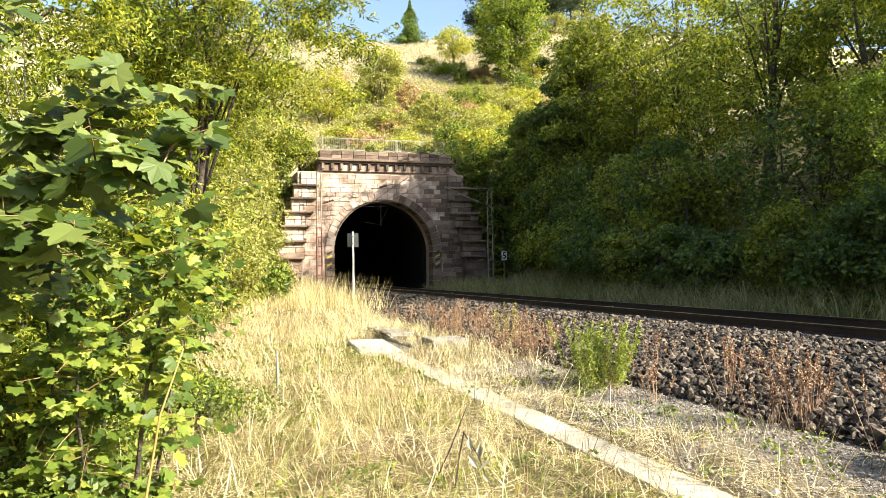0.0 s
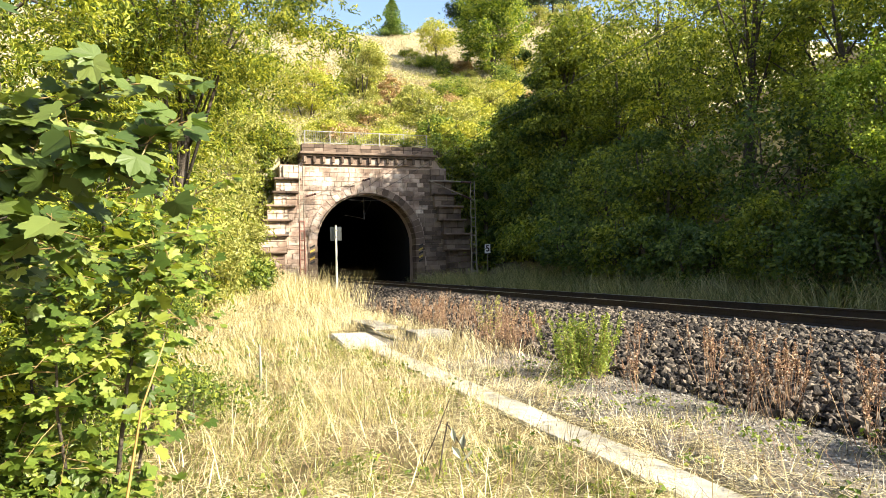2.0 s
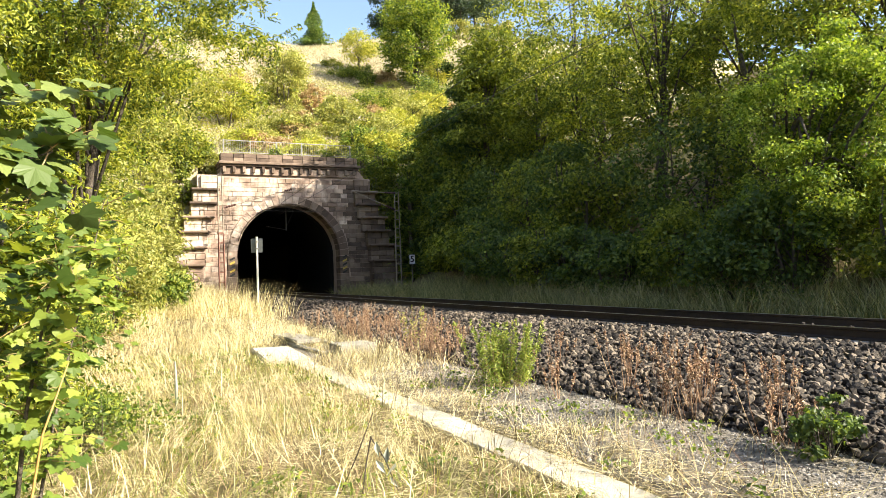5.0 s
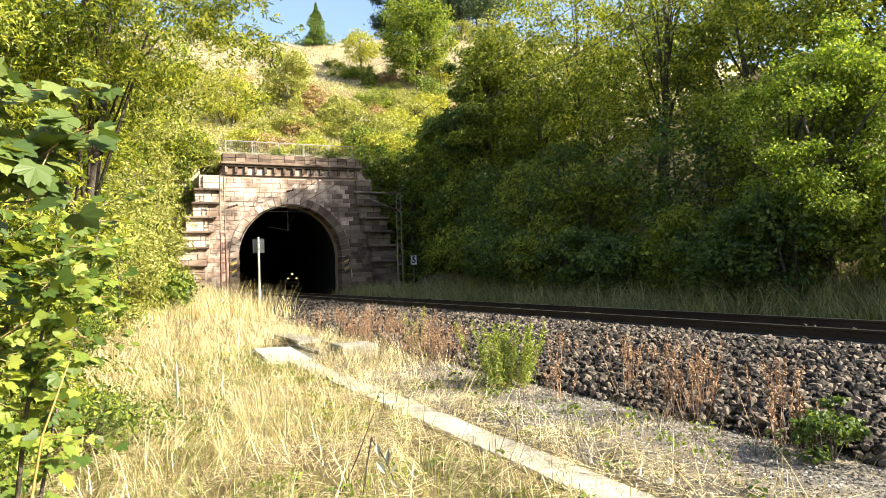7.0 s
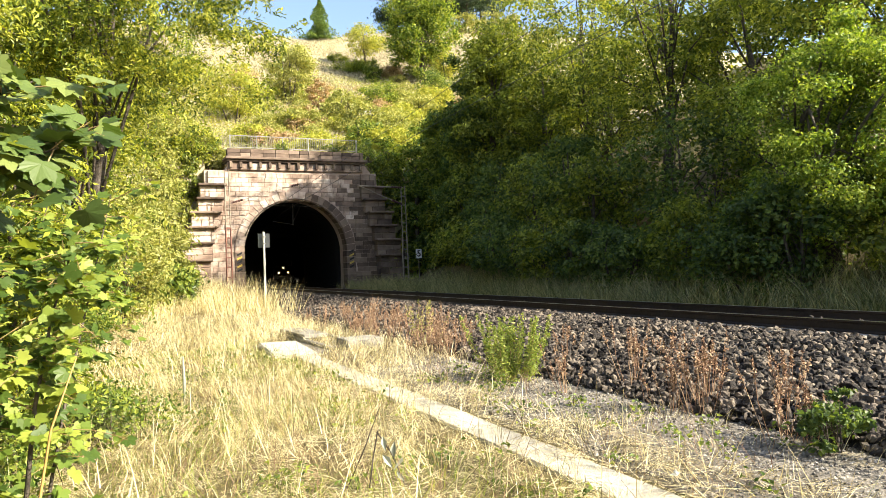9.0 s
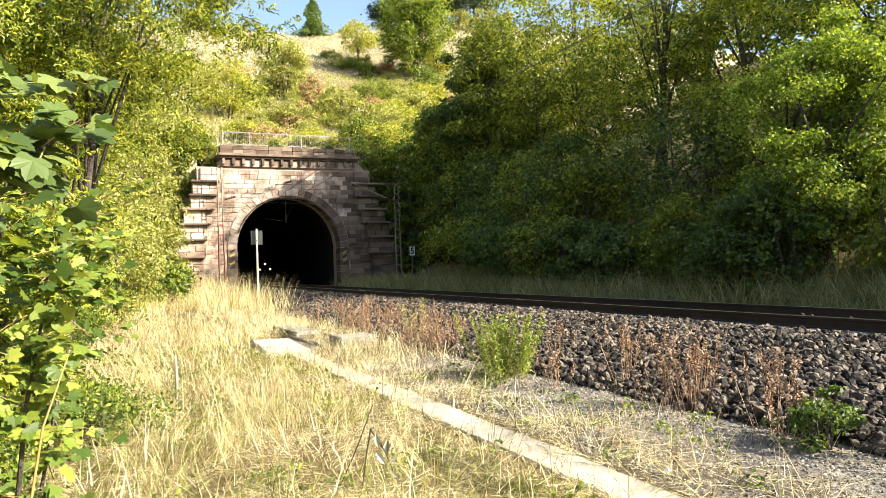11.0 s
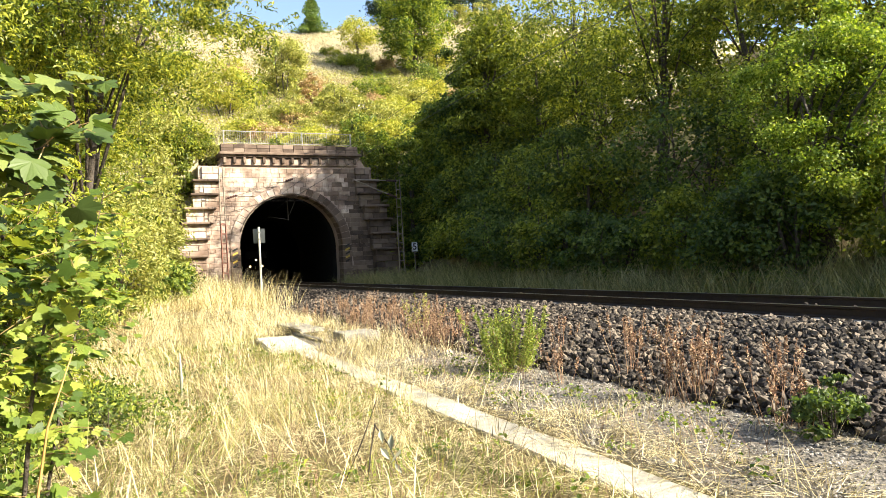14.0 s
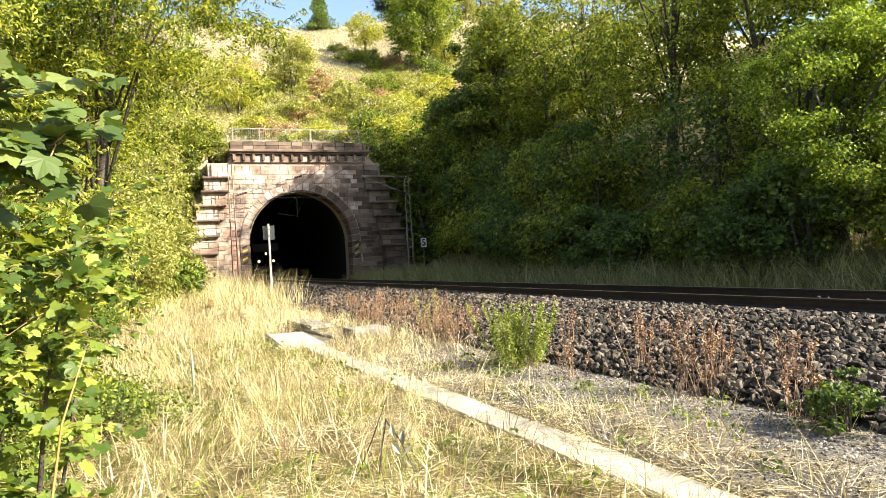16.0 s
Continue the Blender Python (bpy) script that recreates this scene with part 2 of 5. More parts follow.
def raw_mesh(name, verts, faces, mat, smooth=False):
    """A mesh from an array of vertices and one or more arrays of faces, each of one corner count."""
    me = bpy.data.meshes.new(name)
    v = np.asarray(verts, dtype=np.float32)
    groups = [np.asarray(f, dtype=np.int32) for f in (faces if isinstance(faces, list) else [faces]) if len(f)]
    me.vertices.add(len(v))
    me.vertices.foreach_set("co", v.ravel())
    count = np.concatenate([np.full(len(g), g.shape[1], dtype=np.int32) for g in groups])
    loops = np.concatenate([g.ravel() for g in groups])
    me.loops.add(len(loops))
    me.loops.foreach_set("vertex_index", loops)
    me.polygons.add(len(count))
    me.polygons.foreach_set("loop_start", np.concatenate(([0], np.cumsum(count)[:-1])).astype(np.int32))
    me.polygons.foreach_set("loop_total", count)
    me.polygons.foreach_set("use_smooth", np.full(len(count), smooth, dtype=bool))
    me.materials.append(mat)
    me.update(calc_edges=True)
    me.validate()
    return me


def bm_mesh(name, bm, mat, smooth=False):
    me = bpy.data.meshes.new(name)
    bmesh.ops.recalc_face_normals(bm, faces=bm.faces)
    for f in bm.faces:
        f.smooth = smooth
    bm.to_mesh(me)
    bm.free()
    me.materials.append(mat)
    return me


def part(name, data, material_, parent, label="", smooth=False):
    """One mesh object under a thing: data is a bmesh or a ready mesh."""
    me = data if isinstance(data, bpy.types.Mesh) else bm_mesh(name, data, material_, smooth)
    ob = new(name, me)
    ob.parent = parent
    if label:
        tagged(ob, label=label)
    return ob


def thing(name, m, label, category, group="", kind=""):
    ob = new(name)
    ob.empty_display_size = 0.2
    ob.matrix_world = m
    return tagged(ob, label, category, group, kind)


def box(bm, x0, x1, y0, y1, z0, z1, bevel=0.0):
    r = bmesh.ops.create_cube(bm, size=1.0)
    vs = r["verts"]
    bmesh.ops.scale(bm, vec=(x1 - x0, y1 - y0, z1 - z0), verts=vs)
    bmesh.ops.translate(bm, vec=((x0 + x1) / 2, (y0 + y1) / 2, (z0 + z1) / 2), verts=vs)
    if bevel:
        es = list({e for v in vs for e in v.link_edges})
        bmesh.ops.bevel(bm, geom=es, offset=bevel, segments=1, affect="EDGES")
    return bm


def new_box(*a, bevel=0.0):
    return box(bmesh.new(), *a, bevel=bevel)


def tube(bm, points, radii, sides=6):
    """A tapered tube along points."""
    pts = [Vector(p) for p in points]
    rings = []
    for i, p in enumerate(pts):
        way = (pts[min(i + 1, len(pts) - 1)] - pts[max(i - 1, 0)]).normalized()
        side = way.cross(Vector((0, 0, 1)) if abs(way.z) < 0.9 else Vector((1, 0, 0))).normalized()
        up = side.cross(way)
        r = radii[i] if isinstance(radii, (list, tuple)) else radii
        rings.append([bm.verts.new(p + (side * math.cos(k * 2 * math.pi / sides) + up * math.sin(k * 2 * math.pi / sides)) * r) for k in range(sides)])
    for a, b in zip(rings, rings[1:]):
        for k in range(sides):
            bm.faces.new((a[k], a[(k + 1) % sides], b[(k + 1) % sides], b[k]))
    bm.faces.new(rings[0][::-1])
    bm.faces.new(rings[-1])
    return bm


def frames_of(normals, rng):
    """For each normal two more unit vectors that stand square on it, turned by chance."""
    n = normals / np.maximum(np.linalg.norm(normals, axis=1, keepdims=True), 1e-6)
    other = rng.normal(size=n.shape)
    u = np.cross(n, other)
    u /= np.maximum(np.linalg.norm(u, axis=1, keepdims=True), 1e-6)
    return u, np.cross(n, u), n


def leaves(centres, normals, size, rng, narrow=0.5, fold=0.18, down=0.0):
    """Folded leaves of four corners, one island each."""
    u, v, n = frames_of(normals, rng)
    if down:
        u = u + np.array((0, 0, -down))
        u /= np.linalg.norm(u, axis=1, keepdims=True)
        v = np.cross(n, u)
        v /= np.maximum(np.linalg.norm(v, axis=1, keepdims=True), 1e-6)
    k = len(centres)
    s = (size * rng.uniform(0.6, 1.35, k))[:, None]
    a = centres - u * s * 0.5
    b = centres + v * s * narrow * 0.5 + n * s * fold - u * s * 0.06
    c = centres + u * s * 0.5
    d = centres - v * s * narrow * 0.5 + n * s * fold - u * s * 0.06
    verts = np.stack((a, b, c, d), 1).reshape(-1, 3)
    i = np.arange(k)[:, None] * 4
    return verts, np.concatenate((i + (0, 1, 2), i + (0, 2, 3)))


def blobs(rng, count, radius, low=0.25):
    """Chance places in an uneven ball, most of them near its skin."""
    p = rng.normal(size=(count, 3))
    p /= np.linalg.norm(p, axis=1, keepdims=True)
    lump = np.array([1 + 0.3 * noise.noise(Vector(q) * 1.7 + Vector((radius[0], radius[1], count))) for q in p])
    return p * (rng.uniform(low, 1.0, count) ** 0.5 * lump)[:, None] * np.asarray(radius)


def plant(name, label, category, x, y, z, height, radius, n_leaf, leaf, mat, seed, base=0.25, trunk=0.12, stems=1, clumps=60, narrow=0.5, down=0.0, spread=0.15, lean=(0, 0), group="", low=0.4, flat=0.6, pinnate=0):
    """A tree or shrub: tapered trunk with limbs that reach into a crown of leaf clumps."""
    rng = np.random.default_rng(seed)
    away_ = math.hypot(x, y)
    if away_ > 14:                       # far crowns carry fewer, larger leaves
        n_leaf, leaf = int(n_leaf * (0.6 if away_ > 25 else 0.85)), leaf * (1.1 if away_ > 25 else 0.97)
    top = thing(name, Matrix.Translation((x, y, z)), label, category, group)
    zc, rz = height * (1 + base) / 2, height * (1 - base) / 2
    mid = np.array((lean[0], lean[1], zc))
    cl = blobs(rng, clumps, (radius, radius, rz), low) + mid
    bm = bmesh.new()
    for k in range(stems):
        ang = rng.uniform(0, 6.28)
        foot = np.array((math.cos(ang), math.sin(ang), 0)) * (0.35 * radius * (stems > 1))
        bend = rng.normal(size=3) * 0.06 * height * np.array((1, 1, 0))
        tip = mid + np.array((foot[0], foot[1], rz * 0.75))
        path = [foot * 0.5 + (0, 0, -0.3), foot + bend * 0.4 + mid * (1, 1, 0) * 0.3 + (0, 0, height * 0.22), foot * 1.2 + bend + mid * (1, 1, 0) * 0.7 + (0, 0, height * 0.5), tip]
        r = trunk / math.sqrt(stems)
        tube(bm, path, [r * 1.25, r, r * 0.7, r * 0.15], 7 if stems == 1 else 5)
        for c in cl[rng.permutation(clumps)[: max(5, 14 // stems)]]:
            f = rng.uniform(0.25, 0.75)
            j = f * 3
            i = min(int(j), 2)
            start = np.array(path[i]) * (1 - (j - i)) + np.array(path[i + 1]) * (j - i)
            bow = (start + c) / 2 + np.array((0, 0, 0.08 * height))
            tube(bm, [start, bow, c], [r * 0.42 * (1.1 - f), r * 0.25, r * 0.06], 5)
    part("trunk", bm, M_BARK, top, smooth=True)
    if pinnate:
        n_leaf = n_leaf // pinnate
    which = rng.integers(0, clumps, n_leaf)
    size = rng.uniform(0.65, 1.35, clumps)[which][:, None]
    off = rng.normal(size=(n_leaf, 3)) * np.array((spread, spread, spread * flat)) * radius * size
    pos = cl[which] + off
    pos[:, 2] = np.maximum(pos[:, 2], 0.03)
    nor = off / (np.linalg.norm(off, axis=1, keepdims=True) + 1e-6) + rng.normal(size=(n_leaf, 3)) * 0.7 + np.array((0, 0, 0.7))
    if pinnate:
        # leaflets in pairs along drooping stalks
        away = off / (np.linalg.norm(off, axis=1, keepdims=True) + 1e-6) + rng.normal(size=off.shape) * 0.5 - np.array((0, 0, 0.25))
        away /= np.linalg.norm(away, axis=1, keepdims=True)
        across = np.cross(away, nor)
        across /= np.linalg.norm(across, axis=1, keepdims=True) + 1e-6
        step = np.arange(pinnate)
        reach = (step // 2 * 0.62 - 0.6) * leaf
        side = np.where(step % 2, 0.5, -0.5) * leaf
        big = rng.uniform(0.75, 1.3, n_leaf)[:, None, None]
        pos = (pos[:, None] + (away[:, None] * reach[None, :, None] + across[:, None] * side[None, :, None]) * big).reshape(-1, 3)
        pos[:, 2] = np.maximum(pos[:, 2], 0.03)
        nor = np.repeat(nor, pinnate, axis=0) + rng.normal(size=pos.shape) * 0.25
    v, f = leaves(pos, nor, leaf, rng, narrow, down=down)
    part("crown", raw_mesh("crown", v, f, mat), mat, top)
    return top


def blades(pos, length, width, rng, lean=0.35, droop=0.35, seg=3, mat=None, name="grass"):
    """Grass: curved tapering strips from the ground."""
    k = len(pos)
    swirl = np.array([noise.noise(Vector((a * 0.9, b * 0.9, 1.5))) for a, b in pos[:, :2]])
    ang = swirl * 9.0 + rng.normal(size=k) * 0.75
    out = np.stack((np.cos(ang), np.sin(ang), np.zeros(k)), 1)
    side = np.stack((-np.sin(ang), np.cos(ang), np.zeros(k)), 1)
    turn = rng.uniform(0, 2 * math.pi, k)
    side = side * np.cos(turn)[:, None] + out * np.sin(turn)[:, None]
    L = length * rng.uniform(0.5, 1.4, k)
    tilt = np.clip(np.abs(rng.normal(size=k)) * lean, 0, 1.45)
    bend = rng.uniform(0.3, 1.6, k) * droop
    ws = width * rng.uniform(0.6, 1.4, k)
    rows, p = [], np.array(pos, dtype=float)
    for i in range(seg + 1):
        w = ws * (1 - i / seg) * 0.5
        if i < seg:
            rows += [p - side * w[:, None], p + side * w[:, None]]
        else:
            rows += [p]
        th = tilt + bend * (i + 0.5)
        step = (L / seg)[:, None]
        p = p + (out * np.sin(th)[:, None] + np.array((0, 0, 1)) * np.cos(th)[:, None]) * step
        p[:, 2] = np.maximum(p[:, 2], pos[:, 2] + 0.01)
    nv = 2 * seg + 1
    verts = np.stack(rows, 1).reshape(-1, 3)
    i = np.arange(k)[:, None] * nv
    quads = [i + (2 * j, 2 * j + 1, 2 * j + 3, 2 * j + 2) for j in range(seg - 1)]
    tris = i + (2 * seg - 2, 2 * seg - 1, 2 * seg)
    return raw_mesh(name, verts, ([np.concatenate(quads)] if quads else []) + [tris], mat)


# ---------------------------------------------------------------- the lie of the land
def ease(a, b, x):
    t = np.clip((x - a) / (b - a), 0, 1)
    return t * t * (3 - 2 * t)


PORTAL, MIDDLE = 46.0, 10.85             # the portal's face along the track; the middle of its arch
RAIL_Z = 0.62


def land(s, d):
    """Height of the ground, for arrays."""
    s, d = np.asarray(s, dtype=float), np.asarray(d, dtype=float)
    h = ease(18, 46, s) * 0.85 * (1 - ease(4.7, 6.1, d))
    edge = -3.2 + 6.0 * ease(10, 44, s)
    left = np.maximum(edge - d, 0)  # bank on the grassy side
    h = h + np.minimum(left * 0.42, 9 + left * 0.05)
    h = h + 0.25 * ease(12.6, 14.0, d)
    right = np.maximum(d - 15.0 - 3.2 * ease(34, 42, s), 0)
    h = h + np.minimum(right * 0.6, 13 + right * 0.06)
    up = s - 47.4
    hill = 9.2 + 0.42 * up + 0.0009 * up * up
    hill = np.where(up > 68, 41.9 - (up - 68) * 0.03, hill)
    hill = hill + np.clip(d - 30, 0, 45) * 0.2 * ease(58, 95, s)
    beside = ease(-3.0, 0.0, -d) + ease(21.0, 25.0, d)
    front = 9.2 + up * 1.15
    hill = np.where(up < 0, np.where(beside > 0, front * np.minimum(beside, 1), -5), hill)
    return np.maximum(h, hill)


def swell(s, d):
    """Slow unevenness of slopes and meadow, for arrays."""
    s, d = np.broadcast_arrays(np.asarray(s, dtype=float), np.asarray(d, dtype=float))
    return np.array([noise.noise(Vector((a * 0.07, b * 0.07, 5))) * 0.5 * min(1.0, max(0.0, (abs(b - 4) - 10) / 10) + max(0.0, (a - 50) / 10)) for a, b in zip(s.ravel(), d.ravel())]).reshape(s.shape)


def ground_z(x, y):
    s, d = sd(x, y)
    return float(land(s, d))


def steps(*runs):
    return np.unique(np.round(np.concatenate([np.arange(a, b, c) for a, b, c in runs]), 3))


def build_ground():
    S = steps((-900, -60, 120), (-60, -6, 4), (-6, 46, 0.5), (46.2, 46.3, 1), (47.4, 47.5, 1), (48, 130, 2), (130, 1001, 110))
    D = steps((-900, -60, 120), (-60, -8, 3), (-8, 20, 0.4), (20, 60, 2), (60, 901, 105))
    s, d = np.meshgrid(S, D, indexing="ij")
    z = land(s, d)
    fine = np.array([noise.noise(Vector((a * 0.45, b * 0.45, 0))) * 0.05 * min(1.0, abs(b - 3.11) / 1.5) for a, b in zip(s.ravel(), d.ravel())]).reshape(s.shape)
    z = z + fine + swell(s, d)
    v = np.stack((s * AX + d * RX, s * AY + d * RY, z), -1).reshape(-1, 3)
    n, m = s.shape
    i = np.arange(n * m).reshape(n, m)
    q = np.stack((i[:-1, :-1], i[:-1, 1:], i[1:, 1:], i[1:, :-1]), -1).reshape(-1, 4)
    sm, dm = (s[:-1, :-1] + s[1:, 1:]).ravel() / 2, (d[:-1, :-1] + d[1:, 1:]).ravel() / 2
    gap = (sm > 46.2) & (sm < 47.4) & (dm > 5.2) & (dm < 16.6)
    me = raw_mesh("ground", v, q[~gap], M_GROUND, True)
    me.materials.append(M_HILL)
    me.polygons.foreach_set("material_index", ((sm > 46.2) | (dm < -30) | (dm > 45)).astype(np.int32)[~gap])
    ob = new("ground", me)
    return tagged(ob, "dry grassy ground between railway cutting and hillside", "ground", kind="structure")


build_ground()


# gravel verge between cable trough and ballast
def build_gravel():
    S, D = np.arange(-8, 26, 0.5), np.array((3.4, 3.6, 4.0, 4.4, 4.8, 5.2, 5.6, 6.0))
    s, d = np.meshgrid(S, D, indexing="ij")
    wob = np.array([noise.noise(Vector((a * 0.5, b, 3))) for a, b in zip(s.ravel(), d.ravel())]).reshape(s.shape)
    z = land(s, d) + 0.035 - 0.03 * (d < 3.5) + wob * 0.015
    d = d + wob * 0.15 * (d > 3.8)
    v = np.stack((s * AX + d * RX, s * AY + d * RY, z), -1).reshape(-1, 3)
    n, m = s.shape
    i = np.arange(n * m).reshape(n, m)
    q = np.stack((i[:-1, :-1], i[:-1, 1:], i[1:, 1:], i[1:, :-1]), -1).reshape(-1, 4)
    tagged(new("gravel_path", raw_mesh("gravel_path", v, q, M_GRAVEL, True)), "fine grey gravel strip with weeds beside the ballast", "path", kind="structure")


build_gravel()

BED = ((4.9, -0.05), (5.3, 0.1), (6.2, 0.23), (7.1, 0.35), (7.8, 0.42), (8.7, 0.42), (10.8, 0.43), (12.0, 0.45), (12.8, 0.28), (13.6, 0.1))


def bed_z(d):
    return np.interp(d, [b[0] for b in BED], [b[1] for b in BED])


def build_ballast():
    rng = np.random.default_rng(11)
    S = np.arange(-40, 47, 1.0)
    D = np.array([b[0] for b in BED])
    s, d = np.meshgrid(S, D, indexing="ij")
    z = bed_z(d) - 0.03
    v = np.stack((d, s, z), -1).reshape(-1, 3)
    n, m = s.shape
    i = np.arange(n * m).reshape(n, m)
    q = np.stack((i[:-1, :-1], i[:-1, 1:], i[1:, 1:], i[1:, :-1]), -1).reshape(-1, 4)
    bed = new("ballast_bed", raw_mesh("ballast_bed", v, q, M_BED))
    bed.matrix_world = TRACK
    tagged(bed, "bank of dark crushed stone ballast under the track", "ballast", kind="structure")
    shapes = []
    for k in range(8):
        bm = bmesh.new()
        bmesh.ops.create_icosphere(bm, subdivisions=1, radius=0.46)
        sc = rng.uniform(0.6, 1.3, 3) * np.array((1.15, 1.0, 0.75))
        for w in bm.verts:
            w.co = Vector(np.array(w.co) * sc * rng.uniform(0.72, 1.2) + rng.normal(size=3) * 0.05)
        bmesh.ops.recalc_face_normals(bm, faces=bm.faces)
        bm.verts.index_update()
        shapes.append((np.array([w.co for w in bm.verts]), np.array([[w.index for w in f.verts] for f in bm.faces])))
        bm.free()

    def scatter(count, s0, s1, d0, d1, size):
        ss, dd = rng.uniform(s0, s1, count), rng.uniform(d0, d1, count)
        return np.stack((dd, ss, bed_z(dd) + rng.uniform(-0.3, 0.35, count) * size, size * rng.uniform(0.55, 1.35, count)), 1)

    rows = np.concatenate((scatter(16000, 2, 14, 5.15, 9.0, 0.095), scatter(9500, 14, 28, 5.15, 9.0, 0.115), scatter(5500, 28, 46, 5.15, 9.0, 0.14), scatter(500, -6, 2, 5.2, 9, 0.13),
                           scatter(1800, 2, 20, 9.4, 10.6, 0.1), scatter(1300, 20, 46, 9.4, 10.6, 0.13), scatter(900, 2, 46, 10.9, 12.6, 0.13)))
    near = (rows[:, 1] > 5) & (rows[:, 1] < 6.4) & (rows[:, 0] < 7.2)
    keep = np.flatnonzero(near)[:300]
    meshes = [raw_mesh("stone", a * 1.0, f, M_STONE_ONE) for a, f in shapes]
    for j in keep:
        x, y, z, w = rows[j]
        ob = new("stone", meshes[j % 8])
        ob.parent = bed
        ob.matrix_basis = Matrix.LocRotScale((x, y, z), Euler(rng.uniform(0, 6.28, 3)), (w, w, w))
    rest = np.delete(rows, keep, axis=0)
    V, F, base = [], [], 0
    for k in range(8):
        mine = rest[k::8]
        a, f = shapes[k]
        q = rng.normal(size=(len(mine), 4))
        q /= np.linalg.norm(q, axis=1, keepdims=True)
        w, x, y, z = q.T
        R = np.stack((1 - 2 * (y * y + z * z), 2 * (x * y - z * w), 2 * (x * z + y * w), 2 * (x * y + z * w), 1 - 2 * (x * x + z * z), 2 * (y * z - x * w), 2 * (x * z - y * w), 2 * (y * z + x * w), 1 - 2 * (x * x + y * y)), 1).reshape(-1, 3, 3)
        pts = np.einsum("nij,vj->nvi", R, a) * mine[:, 3][:, None, None] + mine[:, None, :3]
        V.append(pts.reshape(-1, 3))
        F.append((np.arange(len(mine))[:, None, None] * len(a) + f[None] + base).reshape(-1, 3))
        base += len(mine) * len(a)
    ob = part("loose_stones", raw_mesh("loose_stones", np.concatenate(V), np.concatenate(F), M_STONE), M_STONE, bed)
    tagged(ob, kind="stuff")


build_ballast()


# rails on sleepers
def build_track():
    prof = ((-0.07, 0), (0.07, 0), (0.07, 0.012), (0.012, 0.035), (0.012, 0.125), (0.036, 0.14), (0.036, 0.166), (-0.036, 0.166), (-0.036, 0.14), (-0.012, 0.125), (-0.012, 0.035), (-0.07, 0.012))
    for d in (9.3, 10.8):
        ob = thing("rail", TRACK @ Matrix.Translation((d, 0, RAIL_Z - 0.17)), "rusty steel rail with a worn bright head", "rail", "rails of the single track")
        bm = bmesh.new()
        a = [bm.verts.new((x, -60, z)) for x, z in prof]
        b = [bm.verts.new((x, PORTAL + 1.5, z)) for x, z in prof]
        for k in range(len(prof)):
            bm.faces.new((a[k], a[(k + 1) % len(prof)], b[(k + 1) % len(prof)], b[k]))
        bm.faces.new(a), bm.faces.new(b)
        part("web", bm, M_RUST, ob)
        part("running_surface", new_box(-0.03, 0.03, -60, PORTAL + 1.5, 0.1665, 0.171), M_RAILTOP, ob, "bright worn running surface")
    bm = new_box(-1.3, 1.3, -0.13, 0.13, -0.2, 0.0, bevel=0.015)
    first = new("sleeper", bm_mesh("sleeper", bm, M_SLEEPER))
    first.matrix_world = TRACK @ Matrix.Translation((10.05, -3, RAIL_Z - 0.172))
    tagged(first, "grey concrete sleeper bedded in dark ballast", "sleeper", "sleepers of the track")
    for k in range(1, 82):
        copy_thing(first, TRACK @ Matrix.Translation((10.05, -3 + k * 0.6, RAIL_Z - 0.172)))


build_track()


# ---------------------------------------------------------------- tunnel
R_ARCH, Z_SPRING = 3.5, 3.0
CURVE = 105.0


def centre(L):
    """Middle of the tunnel, L metres in from the portal: s, d, turn to the right, fall of the track."""
    th = max(L, 0) / CURVE
    return PORTAL + 0.5 + (CURVE * math.sin(th) if L > 0 else L), CURVE * (1 - math.cos(th)), th, -0.013 * max(L - 13, 0)


def arch_outline(r, foot, n=28):
    pts = [(-r * 0.97, foot), (-r * 1.0, (foot + Z_SPRING) / 2)]
    pts += [(-r * math.cos(math.pi * k / n), Z_SPRING + r * math.sin(math.pi * k / n)) for k in range(n + 1)]
    return pts + [(r * 1.0, (foot + Z_SPRING) / 2), (r * 0.97, foot)]


def build_tunnel():
    bm = bmesh.new()
    out = arch_outline(R_ARCH + 0.02, -1.6)
    rings = []
    for L in [0.9] + list(range(3, 130, 3)):
        s, dd, th, fall = centre(L)
        rings.append([bm.verts.new((MIDDLE + dd + x * math.cos(th), s - x * math.sin(th), z + fall)) for x, z in out])
    for a, b in zip(rings, rings[1:]):
        for k in range(len(out)):
            j = (k + 1) % len(out)
            bm.faces.new((a[k], a[j], b[j], b[k]))
    bm.faces.new(rings[-1])
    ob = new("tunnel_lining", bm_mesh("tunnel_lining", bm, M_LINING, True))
    ob.matrix_world = TRACK
    tagged(ob, "near-black vaulted lining of a curved tunnel, its unlit dark in the colour", "tunnel", kind="structure")
    sol = ob.modifiers.new("thick", "SOLIDIFY")
    sol.thickness, sol.offset = 0.5, 1
    bm = bmesh.new()
    rows = []
    for L in range(0, 130, 3):
        s, dd, th, fall = centre(L)
        rows.append([bm.verts.new((MIDDLE + dd + x * math.cos(th), s - x * math.sin(th), z + fall)) for x, z in ((-3.4, 0.3), (-2.2, 0.42), (2.0, 0.42), (3.4, 0.3))])
    for a, b in zip(rows, rows[1:]):
        for k in range(3):
            bm.faces.new((a[k], a[k + 1], b[k + 1], b[k]))
    ob = new("tunnel_floor", bm_mesh("tunnel_floor", bm, M_BED))
    ob.matrix_world = TRACK
    tagged(ob, "dark ballast floor inside the tunnel", "tunnel floor", kind="structure")


build_tunnel()


